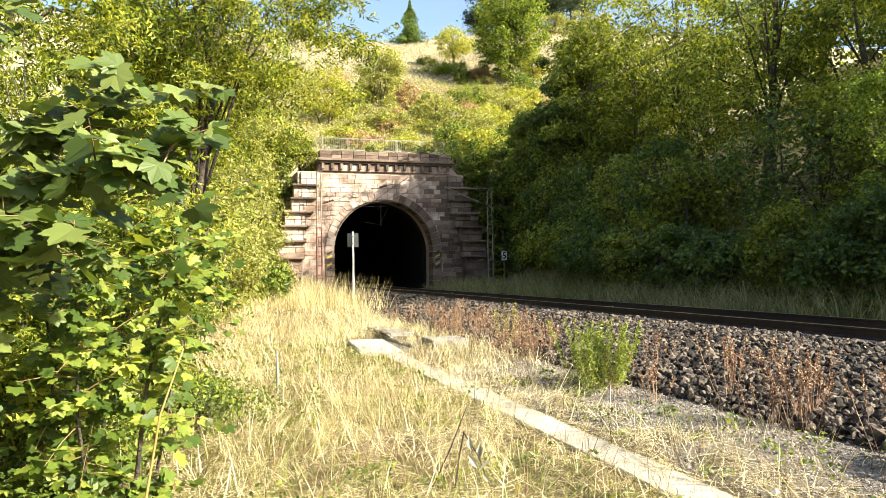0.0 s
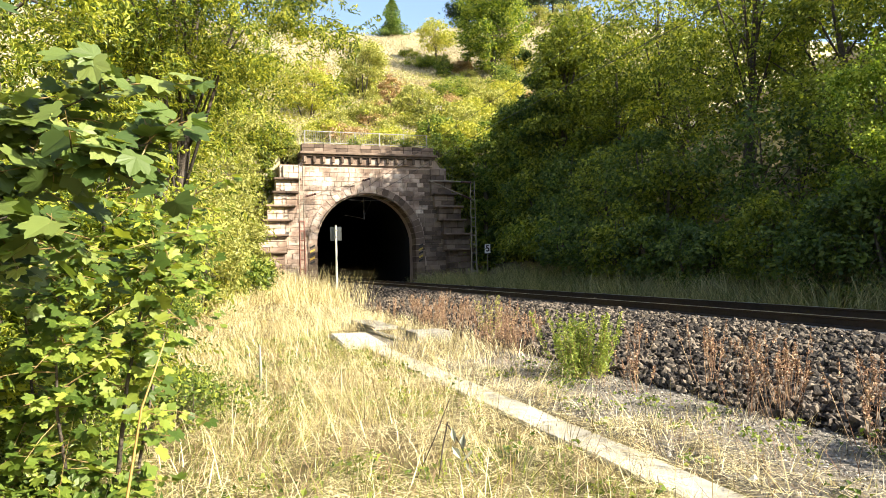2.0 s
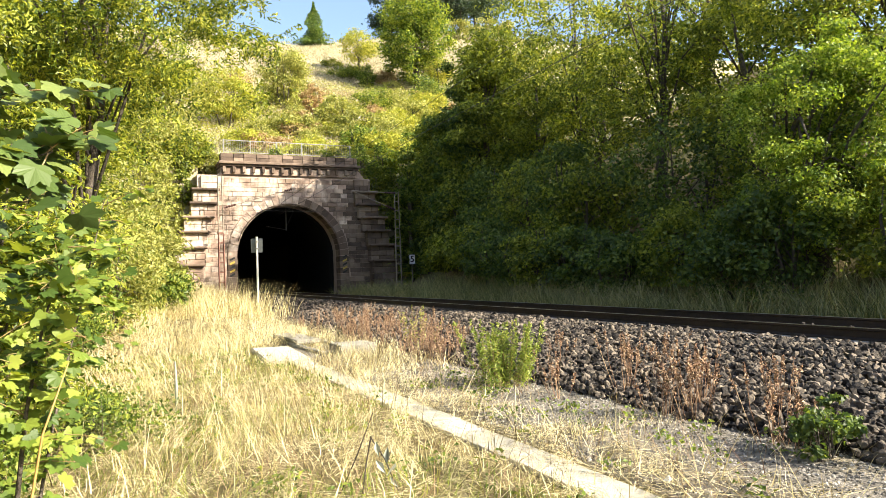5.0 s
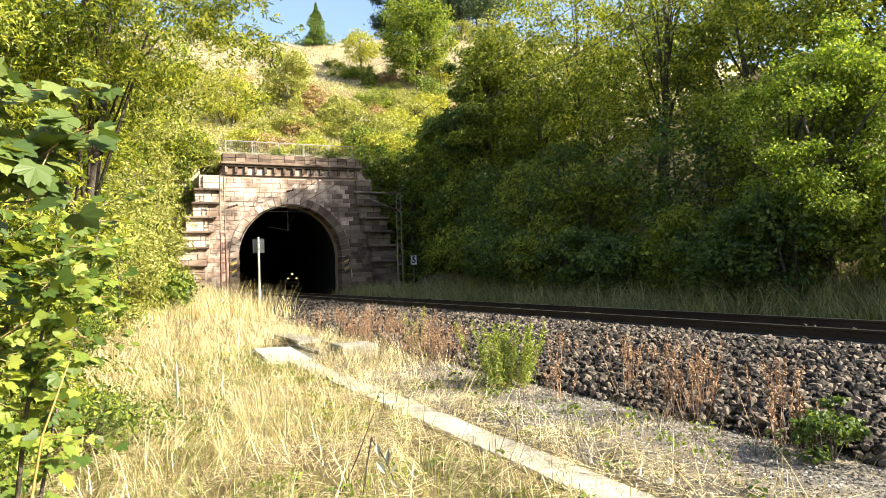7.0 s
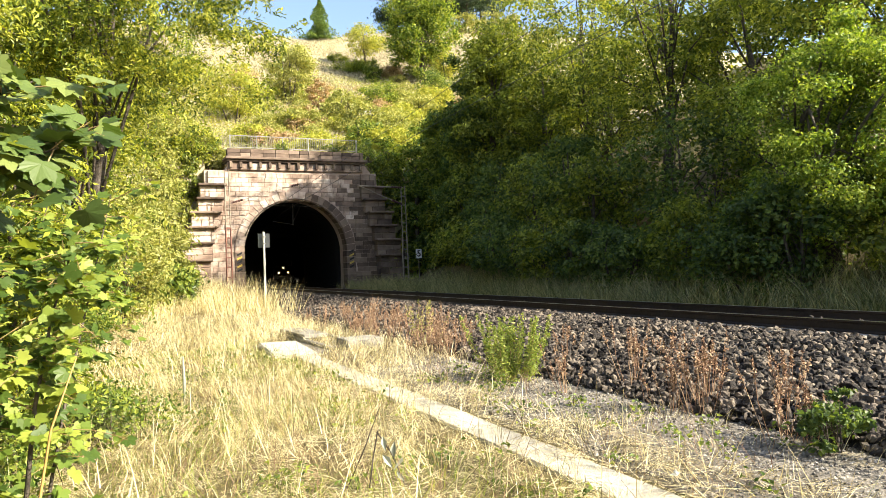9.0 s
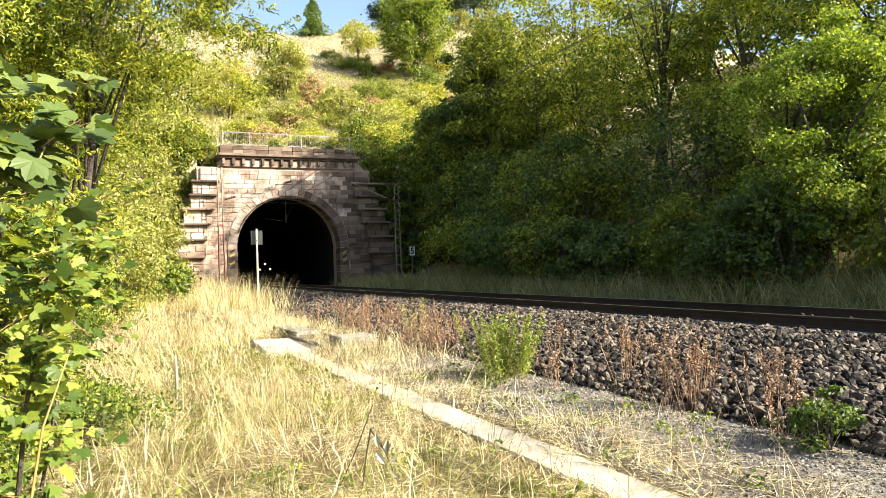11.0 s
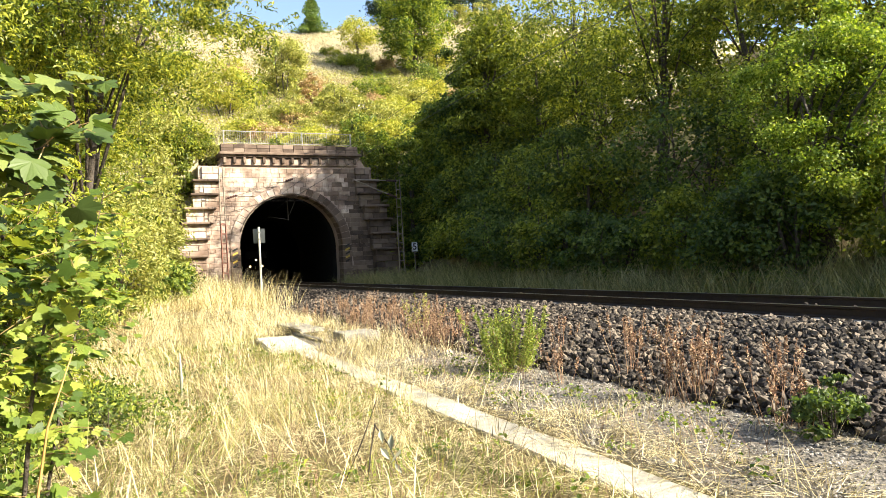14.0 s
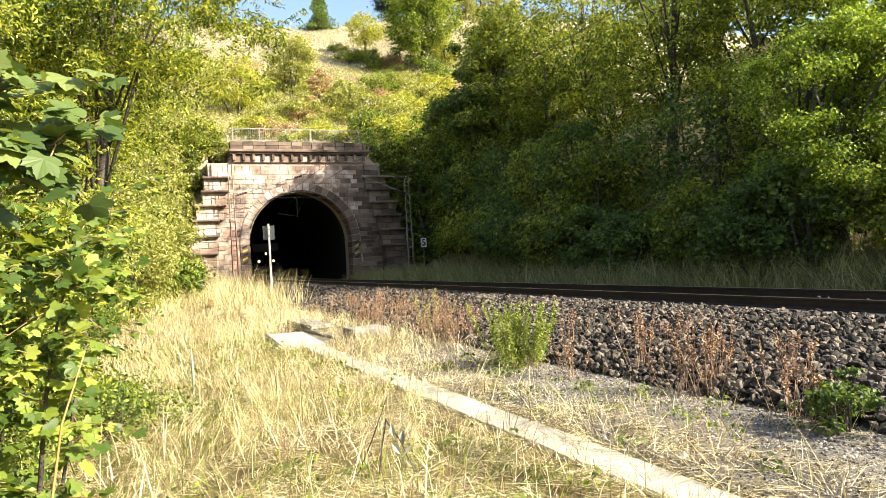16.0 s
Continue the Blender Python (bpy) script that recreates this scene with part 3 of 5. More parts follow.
def build_portal():
    rng = np.random.default_rng(5)
    wall = thing("wall_portal", TRACK @ Matrix.Translation((MIDDLE, PORTAL, 0)), "tunnel portal of stained red sandstone blocks, its right side darkened with painted shade", "tunnel portal", kind="structure")
    half, top = 5.85, 8.85
    # core behind the blocks
    bm = bmesh.new()
    hole = arch_outline(R_ARCH, -0.6)
    frame_pts = [(-half, -0.6), (-half, 3.0)] + [(-half + 2 * half * k / 28, 8.42 if k < 4 or k > 26 else 8.95) for k in range(29)] + [(half, 3.0), (half, -0.6)]
    f0, f1 = [bm.verts.new((x, 0.03, z)) for x, z in hole], [bm.verts.new((x, 0.03, z)) for x, z in frame_pts]
    b0, b1 = [bm.verts.new((x, 1.7, z)) for x, z in hole], [bm.verts.new((x, 1.7, z)) for x, z in frame_pts]
    for k in range(len(hole) - 1):
        for a, b in ((f0, f1), (b0, b1), (f0, b0), (f1, b1)):
            bm.faces.new((a[k], a[k + 1], b[k + 1], b[k]))
    part("core", bm, M_MORTAR, wall, "mortar bed behind the blocks")
    # courses of blocks, cut along the ring of the arch
    ring = R_ARCH + 0.62
    z, row = -0.3, 0
    while z < 8.2:
        hgt = float(rng.uniform(0.28, 0.34))
        hgt = min(hgt, 8.42 - z) if 8.42 - z < 0.75 else hgt
        x = -half + 0.5 * (row % 2) * 0.45
        cut = 0.0
        zz = z + hgt / 2
        if zz < Z_SPRING:
            cut = ring
        elif zz - hgt / 2 < Z_SPRING + ring:
            dz = max(zz - hgt * 0.5, Z_SPRING) - Z_SPRING
            cut = math.sqrt(max(ring * ring - dz * dz, 0))
        x = -half
        first = True
        while x < half - 0.05:
            w = float(rng.uniform(0.45, 0.85)) * (0.6 if first and row % 2 else 1)
            first = False
            x1 = min(x + w, half)
            if half - x1 < 0.3:
                x1 = half
            a, b = x, x1
            if cut:
                if b > -cut and a < -cut:
                    b = -cut
                elif a < cut and b > cut:
                    a = cut
                elif a >= -cut and b <= cut:
                    a = b
            if b - a > 0.12:
                # right pier: soot and the trees' shade put in as darker stone
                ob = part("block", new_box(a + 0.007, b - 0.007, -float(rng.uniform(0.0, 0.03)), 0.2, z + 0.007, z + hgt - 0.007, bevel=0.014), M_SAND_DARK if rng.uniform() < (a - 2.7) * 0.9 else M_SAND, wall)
            x = x1
        z += hgt
        row += 1
    # ring of voussoirs, with jamb stones below
    n = 27
    for k in range(n):
        a0, a1 = math.pi * k / n + 0.004, math.pi * (k + 1) / n - 0.004
        bm = bmesh.new()
        q = [(r * -math.cos(t), Z_SPRING + r * math.sin(t)) for r, t in ((R_ARCH - 0.02, a0), (ring - 0.03, a0), (ring - 0.03, a1), (R_ARCH - 0.02, a1))]
        f, b = [bm.verts.new((x, -0.06, zz)) for x, zz in q], [bm.verts.new((x, 0.9, zz)) for x, zz in q]
        bm.faces.new(f), bm.faces.new(b)
        for j in range(4):
            bm.faces.new((f[j], f[(j + 1) % 4], b[(j + 1) % 4], b[j]))
        # right half of the ring is coloured dark for soot and shade together
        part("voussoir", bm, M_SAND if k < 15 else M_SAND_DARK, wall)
    for side in (-1, 1):
        for k in range(8):
            z0 = -0.3 + k * 0.41
            x0, x1 = sorted((side * (R_ARCH - 0.05), side * (ring - 0.02)))
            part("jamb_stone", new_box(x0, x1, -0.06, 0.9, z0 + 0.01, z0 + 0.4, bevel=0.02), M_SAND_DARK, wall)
    # moulded edge over the ring
    bm = bmesh.new()
    pts = [(-(R_ARCH + 0.06) * math.cos(math.pi * k / 40), -0.1, Z_SPRING + (R_ARCH + 0.06) * math.sin(math.pi * k / 40)) for k in range(4, 37)]
    tube(bm, pts, 0.05, 6)
    part("arch_moulding", bm, M_SAND_DARK, wall)
    # cornice on modillions, parapet
    for x0, x1, y0, z0, z1, nm in ((-4.45, 4.95, -0.3, 8.98, 9.12, "cornice_bed"), (-4.55, 5.05, -0.45, 9.12, 9.3, "cornice"), (-4.4, 4.8, -0.12, 8.45, 8.95, "frieze")):
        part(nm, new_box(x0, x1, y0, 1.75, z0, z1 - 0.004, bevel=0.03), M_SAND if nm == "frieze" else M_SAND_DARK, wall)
    for k in range(15):
        x = -4.2 + k * 0.63
        part("modillion", new_box(x - 0.1, x + 0.1, -0.28, -0.115, 8.58, 8.97, bevel=0.03), M_SAND_DARK, wall)
    x = -4.4
    while x < 4.75:
        w = float(rng.uniform(0.6, 0.95))
        x1 = min(x + w, 4.9)
        for z0, z1 in ((9.3, 9.58), (9.58, 9.86)):
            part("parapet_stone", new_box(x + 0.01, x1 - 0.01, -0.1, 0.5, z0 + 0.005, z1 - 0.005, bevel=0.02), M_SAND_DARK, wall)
        x = x1
    # stepped buttresses with dark ledges, wider towards the foot
    STEPS = ((8.35, 7.4, 5.65, 4.6), (7.4, 6.5, 6.15, 4.6), (6.5, 5.6, 6.3, 4.8), (5.6, 4.65, 6.75, 5.05), (4.65, 3.65, 6.95, 5.35), (3.65, 2.55, 7.3, 5.5), (2.55, -0.5, 7.5, 5.65))
    for side in (-1, 1):
        for k, (z1, z0, outer, inner) in enumerate(STEPS):
            rows_ = max(2, round((z1 - z0) / 0.42))
            for c in range(rows_):
                za, zb = z0 + (z1 - z0) * c / rows_, z0 + (z1 - z0) * (c + 1) / rows_
                xs = sorted((side * inner, side * outer))
                mid = xs[0] + (xs[1] - xs[0]) * (0.35 + 0.3 * (c % 2))
                for u0, u1 in ((xs[0], mid), (mid, xs[1])):
                    # right buttress: the shade it stands in is given as dark stone
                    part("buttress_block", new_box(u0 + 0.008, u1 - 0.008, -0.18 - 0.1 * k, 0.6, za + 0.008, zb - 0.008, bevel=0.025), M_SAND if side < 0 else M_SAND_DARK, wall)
            if k:
                xs = sorted((side * (inner - 0.1), side * (outer + 0.12)))
                part("ledge", new_box(xs[0], xs[1], -0.45 - 0.1 * k, 0.6, z1 - 0.06, z1 + 0.1, bevel=0.045), M_SAND_DARK, wall, "dark weathered ledge")
    # warning stripes on the jambs
    for side in (-1, 1):
        x = side * (R_ARCH + 0.3)
        for k in range(5):
            z0 = 1.75 + k * 0.26
            bm = bmesh.new()
            vs = [bm.verts.new(p) for p in ((x - 0.16, -0.075, z0), (x + 0.16, -0.075, z0 + 0.15), (x + 0.16, -0.075, z0 + 0.28), (x - 0.16, -0.075, z0 + 0.13))]
            wb = [bm.verts.new((v.co.x, -0.06, v.co.z)) for v in vs]
            bm.faces.new(vs), bm.faces.new(wb)
            for j in range(4):
                bm.faces.new((vs[j], vs[(j + 1) % 4], wb[(j + 1) % 4], wb[j]))
            part("warning_stripe", bm, M_YELLOW if k % 2 else M_BLACK, wall)
    # railing along the parapet
    rail = thing("railing", TRACK @ Matrix.Translation((MIDDLE, PORTAL + 0.2, 9.86)), "galvanised steel railing on top of the portal", "railing")
    for k in range(6):
        x = -4.15 + k * 1.73
        part("post", new_box(x - 0.03, x + 0.03, -0.03, 0.03, 0, 0.94), M_GALV, rail)
    for z0 in (0.1, 0.88):
        part("bar", new_box(-4.15, 4.5, -0.02, 0.02, z0, z0 + 0.045), M_GALV, rail)
    x = -4.1
    while x < 4.48:
        part("baluster", new_box(x - 0.007, x + 0.007, -0.007, 0.007, 0.13, 0.89), M_GALV, rail)
        x += 0.14


build_portal()


# ---------------------------------------------------------------- line-side things
def lattice_mast(s, d, z0, height, mat, label, width=0.34):
    top = thing("catenary_mast", TRACK @ Matrix.Translation((d, s, z0)), label, "mast", "masts beside the portal")
    for x in (-1, 1):
        part("leg", tube(bmesh.new(), [(x * width / 2, 0, -0.4), (x * width / 2 * 0.85, 0, height * 0.5)], 0.05, 4), mat, top)
        part("upper_leg", tube(bmesh.new(), [(x * width / 2 * 0.85, 0, height * 0.5), (x * width / 2 * 0.7, 0, height)], 0.035, 4), M_STEEL_GREY, top, "weathered grey upper leg")
    k, z = 0, 0.5
    while z < height - 0.2:
        w = width / 2 * (1 - 0.25 * z / height)
        part("rung", new_box(-w, w, -0.03, 0.03, z, z + (0.09 if z < height / 2 else 0.05)), mat if z < height / 2 else M_STEEL_GREY, top)
        z += 0.62
    return top


mast_left = lattice_mast(44.6, 6.2, 0.9, 7.3, M_PAINT_RED, "narrow red-painted lattice mast in front of the portal")
mast_right = lattice_mast(44.0, 17.9, 0.5, 6.8, M_STEEL_GREY, "narrow grey lattice mast beside the portal, overgrown at its foot", 0.4)


def wire(name, points, r, label, mat=M_WIRE, category="cable"):
    ob = new(name, bm_mesh(name, tube(bmesh.new(), points, r, 5), mat))
    return tagged(ob, label, category)


def insulator(parent, p, q):
    p, q = Vector(p), Vector(q)
    bm = bmesh.new()
    n = 9
    pts = [p.lerp(q, k / n) for k in range(n + 1)]
    tube(bm, pts, [0.05 if k % 2 else 0.085 for k in range(n + 1)], 8)
    part("insulator", bm, M_INSUL, parent, "brown ribbed insulator")


# cantilevers from both masts
arm = thing("cantilever_arm", mast_right.matrix_world.copy(), "grey steel cantilever arm with insulators on the mast", "cantilever")
part("top_tube", tube(bmesh.new(), [(0, 0, 6.7), (-3.3, -0.3, 6.75)], 0.04, 6), M_STEEL_GREY, arm)
part("strut", tube(bmesh.new(), [(-0.3, 0, 5.6), (-3.2, -0.3, 6.7)], 0.04, 6), M_STEEL_GREY, arm)
insulator(arm, (-0.15, 0, 5.55), (-0.85, -0.08, 5.8))
insulator(arm, (-0.15, 0, 6.7), (-0.9, -0.08, 6.71))
arm = thing("cantilever_arm", mast_left.matrix_world.copy(), "thin grey cantilever arm with insulators before the portal", "cantilever")
part("strut", tube(bmesh.new(), [(0.1, 0, 5.2), (4.6, -0.2, 6.5)], 0.022, 6), M_STEEL_GREY, arm)
part("steady_arm", tube(bmesh.new(), [(1.2, 0, 5.4), (4.0, -0.3, 5.35)], 0.014, 6), M_STEEL_GREY, arm)
insulator(arm, (0.25, 0, 5.25), (0.95, -0.03, 5.45))
insulator(arm, (4.0, -0.18, 6.33), (4.5, -0.2, 6.47))
part("drop_tube", tube(bmesh.new(), [(4.6, -0.2, 6.5), (4.55, -0.2, 6.15)], 0.03, 6), M_STEEL_GREY, arm)
wire("span_wire", [at(44.6, 6.2, 6.0), at(44.3, 12, 5.9), at(44.0, 17.9, 6.15)], 0.008, "thin steel wire spanned between the two masts")
wire("contact_wire", [at(PORTAL + 30, 13.5, 5.6), at(PORTAL + 2, 10.3, 5.75), at(44.4, 10.05, 5.8), at(22, 10.1, 6.6), at(0, 10.0, 6.9), at(-30, 10.0, 7.0)], 0.009, "dark overhead contact wire above the track", category="wire")
wire("messenger_wire", [at(PORTAL + 2, 10.3, 6.2), at(44.4, 10.05, 6.5), at(22, 10.1, 7.5), at(0, 10.0, 8.5), at(-30, 10.0, 9.2)], 0.009, "dark messenger wire above the contact wire", category="wire")
hang = thing("tunnel_bracket", TRACK @ Matrix.Translation((11.2, PORTAL + 2.5, 0)), "grey drop bracket for the wires under the tunnel vault", "bracket")
part("drop_post", new_box(-0.04, 0.04, -0.04, 0.04, 4.95, 6.5), M_WIRE, hang)
part("arm", tube(bmesh.new(), [(0, 0, 5.0), (-1.4, 0, 5.25)], 0.025, 6), M_WIRE, hang)
part("brace", tube(bmesh.new(), [(0, 0, 5.15), (0.55, 0, 6.3)], 0.02, 6), M_WIRE, hang)

# speed board with its numeral
board = thing("speed_board", TRACK @ Matrix.Translation((18.75, 43.6, 0.6)), "white board with a black numeral on a dark post", "sign")
part("post", tube(bmesh.new(), [(0, 0.05, -0.3), (0, 0.05, 2.3)], 0.03, 8), M_STEEL_GREY, board)
part("plate", new_box(-0.23, 0.23, -0.01, 0.02, 1.62, 2.3, bevel=0.006), M_WHITE, board)
for x0, x1, z0, z1 in ((-0.23, 0.23, 2.275, 2.3), (-0.23, 0.23, 1.62, 1.645), (-0.23, -0.205, 1.645, 2.275), (0.205, 0.23, 1.645, 2.275)):
    part("border", new_box(x0, x1, -0.016, -0.012, z0, z1), M_BLACK, board)
fc = bpy.data.curves.new("numeral", "FONT")
fc.body, fc.size, fc.align_x, fc.align_y, fc.extrude, fc.offset = "5", 0.62, "CENTER", "CENTER", 0.003, 0.012
tmp = bpy.data.objects.new("numeral", fc)
num = new("numeral", bpy.data.meshes.new_from_object(tmp))
bpy.data.objects.remove(tmp)
num.data.materials.clear()
num.data.materials.append(M_BLACK)
num.parent = board
num.matrix_basis = pose(0, -0.018, 1.96, 90, 0, 0)

# white post with a small plate seen from behind
sign = thing("marker_post", Matrix.Translation((-4.0, 31.0, 0.55)), "white post with a grey plate seen from behind", "sign")
part("post", tube(bmesh.new(), [(0, 0, -0.3), (0.0, 0, 2.9)], 0.047, 10), M_POST, sign)
part("plate", new_box(-0.26, 0.24, 0.06, 0.075, 2.2, 2.82, bevel=0.006), M_PLATE, sign, "grey back of a sign plate")
for z in (2.35, 2.65):
    part("clamp", new_box(-0.08, 0.08, -0.065, 0.065, z, z + 0.04), M_GALV, sign)


# ---------------------------------------------------------------- cable trough and slabs
def build_trough():
    rng = np.random.default_rng(21)
    tr = thing("cable_trough", TRACK @ Matrix.Translation((3.11, 0, 0.0)), "row of pale concrete cable trough lids sunk in dry grass", "cable trough", kind="structure")
    s = -6.0
    while s < 12.6:
        part("lid", new_box(-0.185 + rng.normal() * 0.004, 0.185 + rng.normal() * 0.004, s + 0.002, s + 0.497, -0.05, 0.036 + rng.normal() * 0.003, bevel=0.006), M_CONCRETE, tr)
        s += 0.5


build_trough()
slab = new("concrete_slab", bm_mesh("concrete_slab", new_box(-0.42, 0.42, -1.25, 1.25, -0.1, 0.07, bevel=0.03), M_CONCRETE))
slab.matrix_world = TRACK @ pose(3.05, 14.2, 0.0, 0, 1, -4)
tagged(slab, "pale concrete slab lying flat in dry grass", "slab")
pit = thing("cable_pit", TRACK @ pose(4.1, 15.0, 0.0, 0, 0, 2), "concrete cable pit with its lid pushed aside", "cable pit")
for x0, x1, y0, y1 in ((-0.45, -0.33, -1.7, 1.7), (0.33, 0.45, -1.7, 1.7), (-0.33, 0.33, -1.7, -1.55), (-0.33, 0.33, 1.55, 1.7)):
    part("wall", new_box(x0, x1, y0, y1, -0.4, 0.1, bevel=0.015), M_PIT, pit)
part("lid", new_box(-0.42, 0.12, 0.2, 2.4, 0.104, 0.2, bevel=0.015), M_PIT, pit, "weathered concrete lid, darkened for shade")
part("lid", new_box(-0.2, 0.55, -2.1, -1.4, 0.0, 0.24, bevel=0.015), M_PIT, pit, "weathered concrete lid, darkened for shade")
stone = new("white_stone", raw_mesh("white_stone", np.array([(0.06, 0, 0), (-0.05, 0.04, 0), (-0.04, -0.05, 0), (0, 0, 0.07), (0.02, 0.05, 0.03), (0.02, -0.05, 0.03)]), np.array([(0, 4, 3), (4, 1, 3), (1, 2, 3), (2, 5, 3), (5, 0, 3), (0, 1, 4), (0, 5, 2), (0, 2, 1)]), M_WHITE))
stone.matrix_world = TRACK @ Matrix.Translation((3.55, 3.76, 0.05)) @ Matrix.Scale(0.55, 4)
tagged(stone, "small whitish stone on grey gravel", "stone")


# ---------------------------------------------------------------- trees and shrubs
def tree_at(s, d, *a, **k):
    p = at(s, d)
    return (p.x, p.y, float(land(s, d) + swell(s, d)))


rs = random.Random(7)
SHRUB = "dense leafy shrub in shade on the cutting slope"
# low shrubs along the foot of the right-hand slope
for k in range(19):
    s = 0.0 + k * 2.3 + rs.uniform(-0.6, 0.6)
    d = 15.9 + rs.uniform(-0.4, 0.6) + 4.6 * float(ease(26, 38, s))
    x, y, z = tree_at(s, d)
    plant("shrub", SHRUB, "shrub", x, y, z, rs.uniform(2.0, 3.0), rs.uniform(1.4, 1.9), 7000, 0.14, (M_LEAF_DEEP, M_LEAF_BANK, M_LEAF_DEEP)[k % 3], 100 + k, base=0.0, trunk=0.1, stems=4, clumps=60, narrow=0.7, group="shrubs along the track")
for k in range(12):
    s = 1.0 + k * 3.5 + rs.uniform(-0.9, 0.9)
    d = 18.6 + rs.uniform(-0.6, 0.9) + 2.2 * float(ease(28, 38, s))
    if k == 2:
        continue
    x, y, z = tree_at(s, d)
    plant("shrub", SHRUB, "shrub", x, y, z, rs.uniform(3.6, 5.4), rs.uniform(1.9, 2.6), 7500, 0.165, M_LEAF_DEEP if k % 2 else M_LEAF_BANK, 130 + k, base=0.03, trunk=0.14, stems=3, clumps=70, narrow=0.65, group="shrubs on the cutting slope")
SLOPE_TREE = "leafy broad-crowned tree with a dark trunk on the slope"
for k in range(9):
    s, d = -1.0 + k * 5.0 + rs.uniform(-1, 1), 23.2 + rs.uniform(-1, 1.5)
    if k == 1:                           # a gap that lets the sun in on the climber
        continue
    x, y, z = tree_at(s, d)
    plant("tree", SLOPE_TREE, "tree", x, y, z, rs.uniform(7.0, 9.5), rs.uniform(2.4, 3.2), 9000, 0.2, M_LEAF_BANK if k % 3 else M_LEAF_ASH, 160 + k, base=0.2, trunk=0.2, clumps=95, spread=0.13, group="trees on the cutting slope")
for k in range(7):
    s, d = 1.0 + k * 7.0 + rs.uniform(-1, 1), 30.0 + rs.uniform(-1, 2)
    if k == 0:
        continue
    x, y, z = tree_at(s, d)
    plant("tree", SLOPE_TREE, "tree", x, y, z, rs.uniform(8, 10.5), rs.uniform(3.2, 4.2), 10000, 0.26, M_LEAF_BANK if k % 2 else M_LEAF_ASH, 180 + k, base=0.2, trunk=0.24, clumps=95, spread=0.13, group="trees on the cutting slope")
# trees that shade one side of the portal
for s, d, h, r, seed in ((39.0, 20.9, 13.2, 1.8, 191), (37.6, 23.6, 15.0, 3.1, 183), (41.0, 21.4, 9.4, 1.7, 184), (42.2, 20.9, 10.8, 2.2, 190), (37.8, 19.9, 12.0, 1.9, 189), (36.0, 21.0, 12.5, 2.5, 192), (43.5, 21.6, 8.6, 1.9, 193), (38.0, 22.5, 13.5, 2.4, 194), (44.9, 20.6, 3.6, 1.3, 195), (42.2, 21.0, 2.8, 1.3, 196), (45.8, 19.7, 9.2, 1.2, 197), (46.0, 21.3, 9.4, 1.4, 185), (46.9, 18.2, 9.0, 1.0, 199), (31.0, 17.0, 2.4, 1.5, 188), (33.6, 17.3, 2.2, 1.5, 187), (36.2, 17.9, 2.0, 1.4, 186)):
    x, y, z = tree_at(s, d)
    plant("tree", "slender dark green tree beside the tunnel portal", "tree", x, y, z, h, r, 24000 if h > 8.5 else 10000, 0.23, M_LEAF_LIGHT if seed in (185, 197) else M_LEAF_DEEP if seed in (189, 195, 196) else M_LEAF_BANK, seed, base=0.03, trunk=0.15, clumps=90, spread=0.17, low=0.2, group="trees beside the portal")
# tall airy trees that rise above the rest of the slope
for s, d, h, r, n, leaf, seed in ((22.0, 21.0, 16.0, 5.0, 26000, 0.15, 171), (30.5, 23.5, 15.0, 3.6, 15000, 0.18, 172), (13.5, 23.0, 14.0, 4.0, 18000, 0.14, 173)):
    x, y, z = tree_at(s, d)
    plant("tree", "tall airy tree with a bare dark trunk on the slope", "tree", x, y, z, h, r, n, leaf, M_LEAF_ASH, seed, base=0.14, trunk=0.15, clumps=230, spread=0.08, low=0.3, flat=0.5, group="tall trees on the cutting slope")
# climber-covered tree in the sun
x, y, z = tree_at(11.3, 16.4)
plant("climber_covered_tree", "bright green tree smothered in climbing vines", "tree", x, y, z, 6.7, 2.0, 42000, 0.085, M_LEAF_VINE, 201, base=0.02, trunk=0.18, clumps=110, spread=0.12, narrow=0.8, down=0.3)

# shrubs crowding the buttress on the grassy side
for s, d, h, r, n, mat, seed in ((44.5, 2.0, 4.5, 1.5, 5000, M_LEAF_OLIVE, 331), (46.5, 3.2, 7.6, 1.5, 5500, M_LEAF_OLIVE, 332), (47.5, 0.8, 6.5, 2.2, 6000, M_LEAF_ASH, 333), (41.5, 0.2, 4.0, 1.9, 5000, M_LEAF_LIGHT, 334), (48.0, 4.6, 3.4, 1.5, 5000, M_LEAF_ASH, 335), (47.6, 2.6, 4.0, 1.7, 5000, M_LEAF_OLIVE, 340), (46.8, 1.6, 8.0, 1.5, 5500, M_LEAF_OLIVE, 346), (48.0, 16.6, 3.0, 1.2, 3500, M_LEAF_LIGHT, 347), (48.0, 18.4, 3.2, 1.3, 3500, M_LEAF_FAR, 348), (47.9, 20.2, 3.4, 1.4, 3500, M_LEAF_LIGHT, 349), (48.1, 5.6, 2.6, 1.1, 3500, M_LEAF_OLIVE, 350), (47.8, 3.6, 3.2, 1.2, 3500, M_LEAF_ASH, 351), (44.0, -1.5, 7.5, 2.6, 6500, M_LEAF_ASH, 336), (36.5, 2.6, 2.0, 1.2, 3500, M_LEAF_OLIVE, 337), (33, 2.2, 1.7, 1.0, 3000, M_LEAF_LIGHT, 338), (29, 1.7, 1.8, 1.1, 3500, M_LEAF_LIGHT, 339)):
    x, y, z = tree_at(s, d)
    plant("shrub", "yellowish green shrub crowding the sandstone buttress", "shrub", x, y, z if s < 46 else z - 1.2 if s > 47.4 else z, h, r, n, 0.2, mat, seed, base=0.0, trunk=0.1, stems=4, clumps=70, group="shrubs beside the buttress")
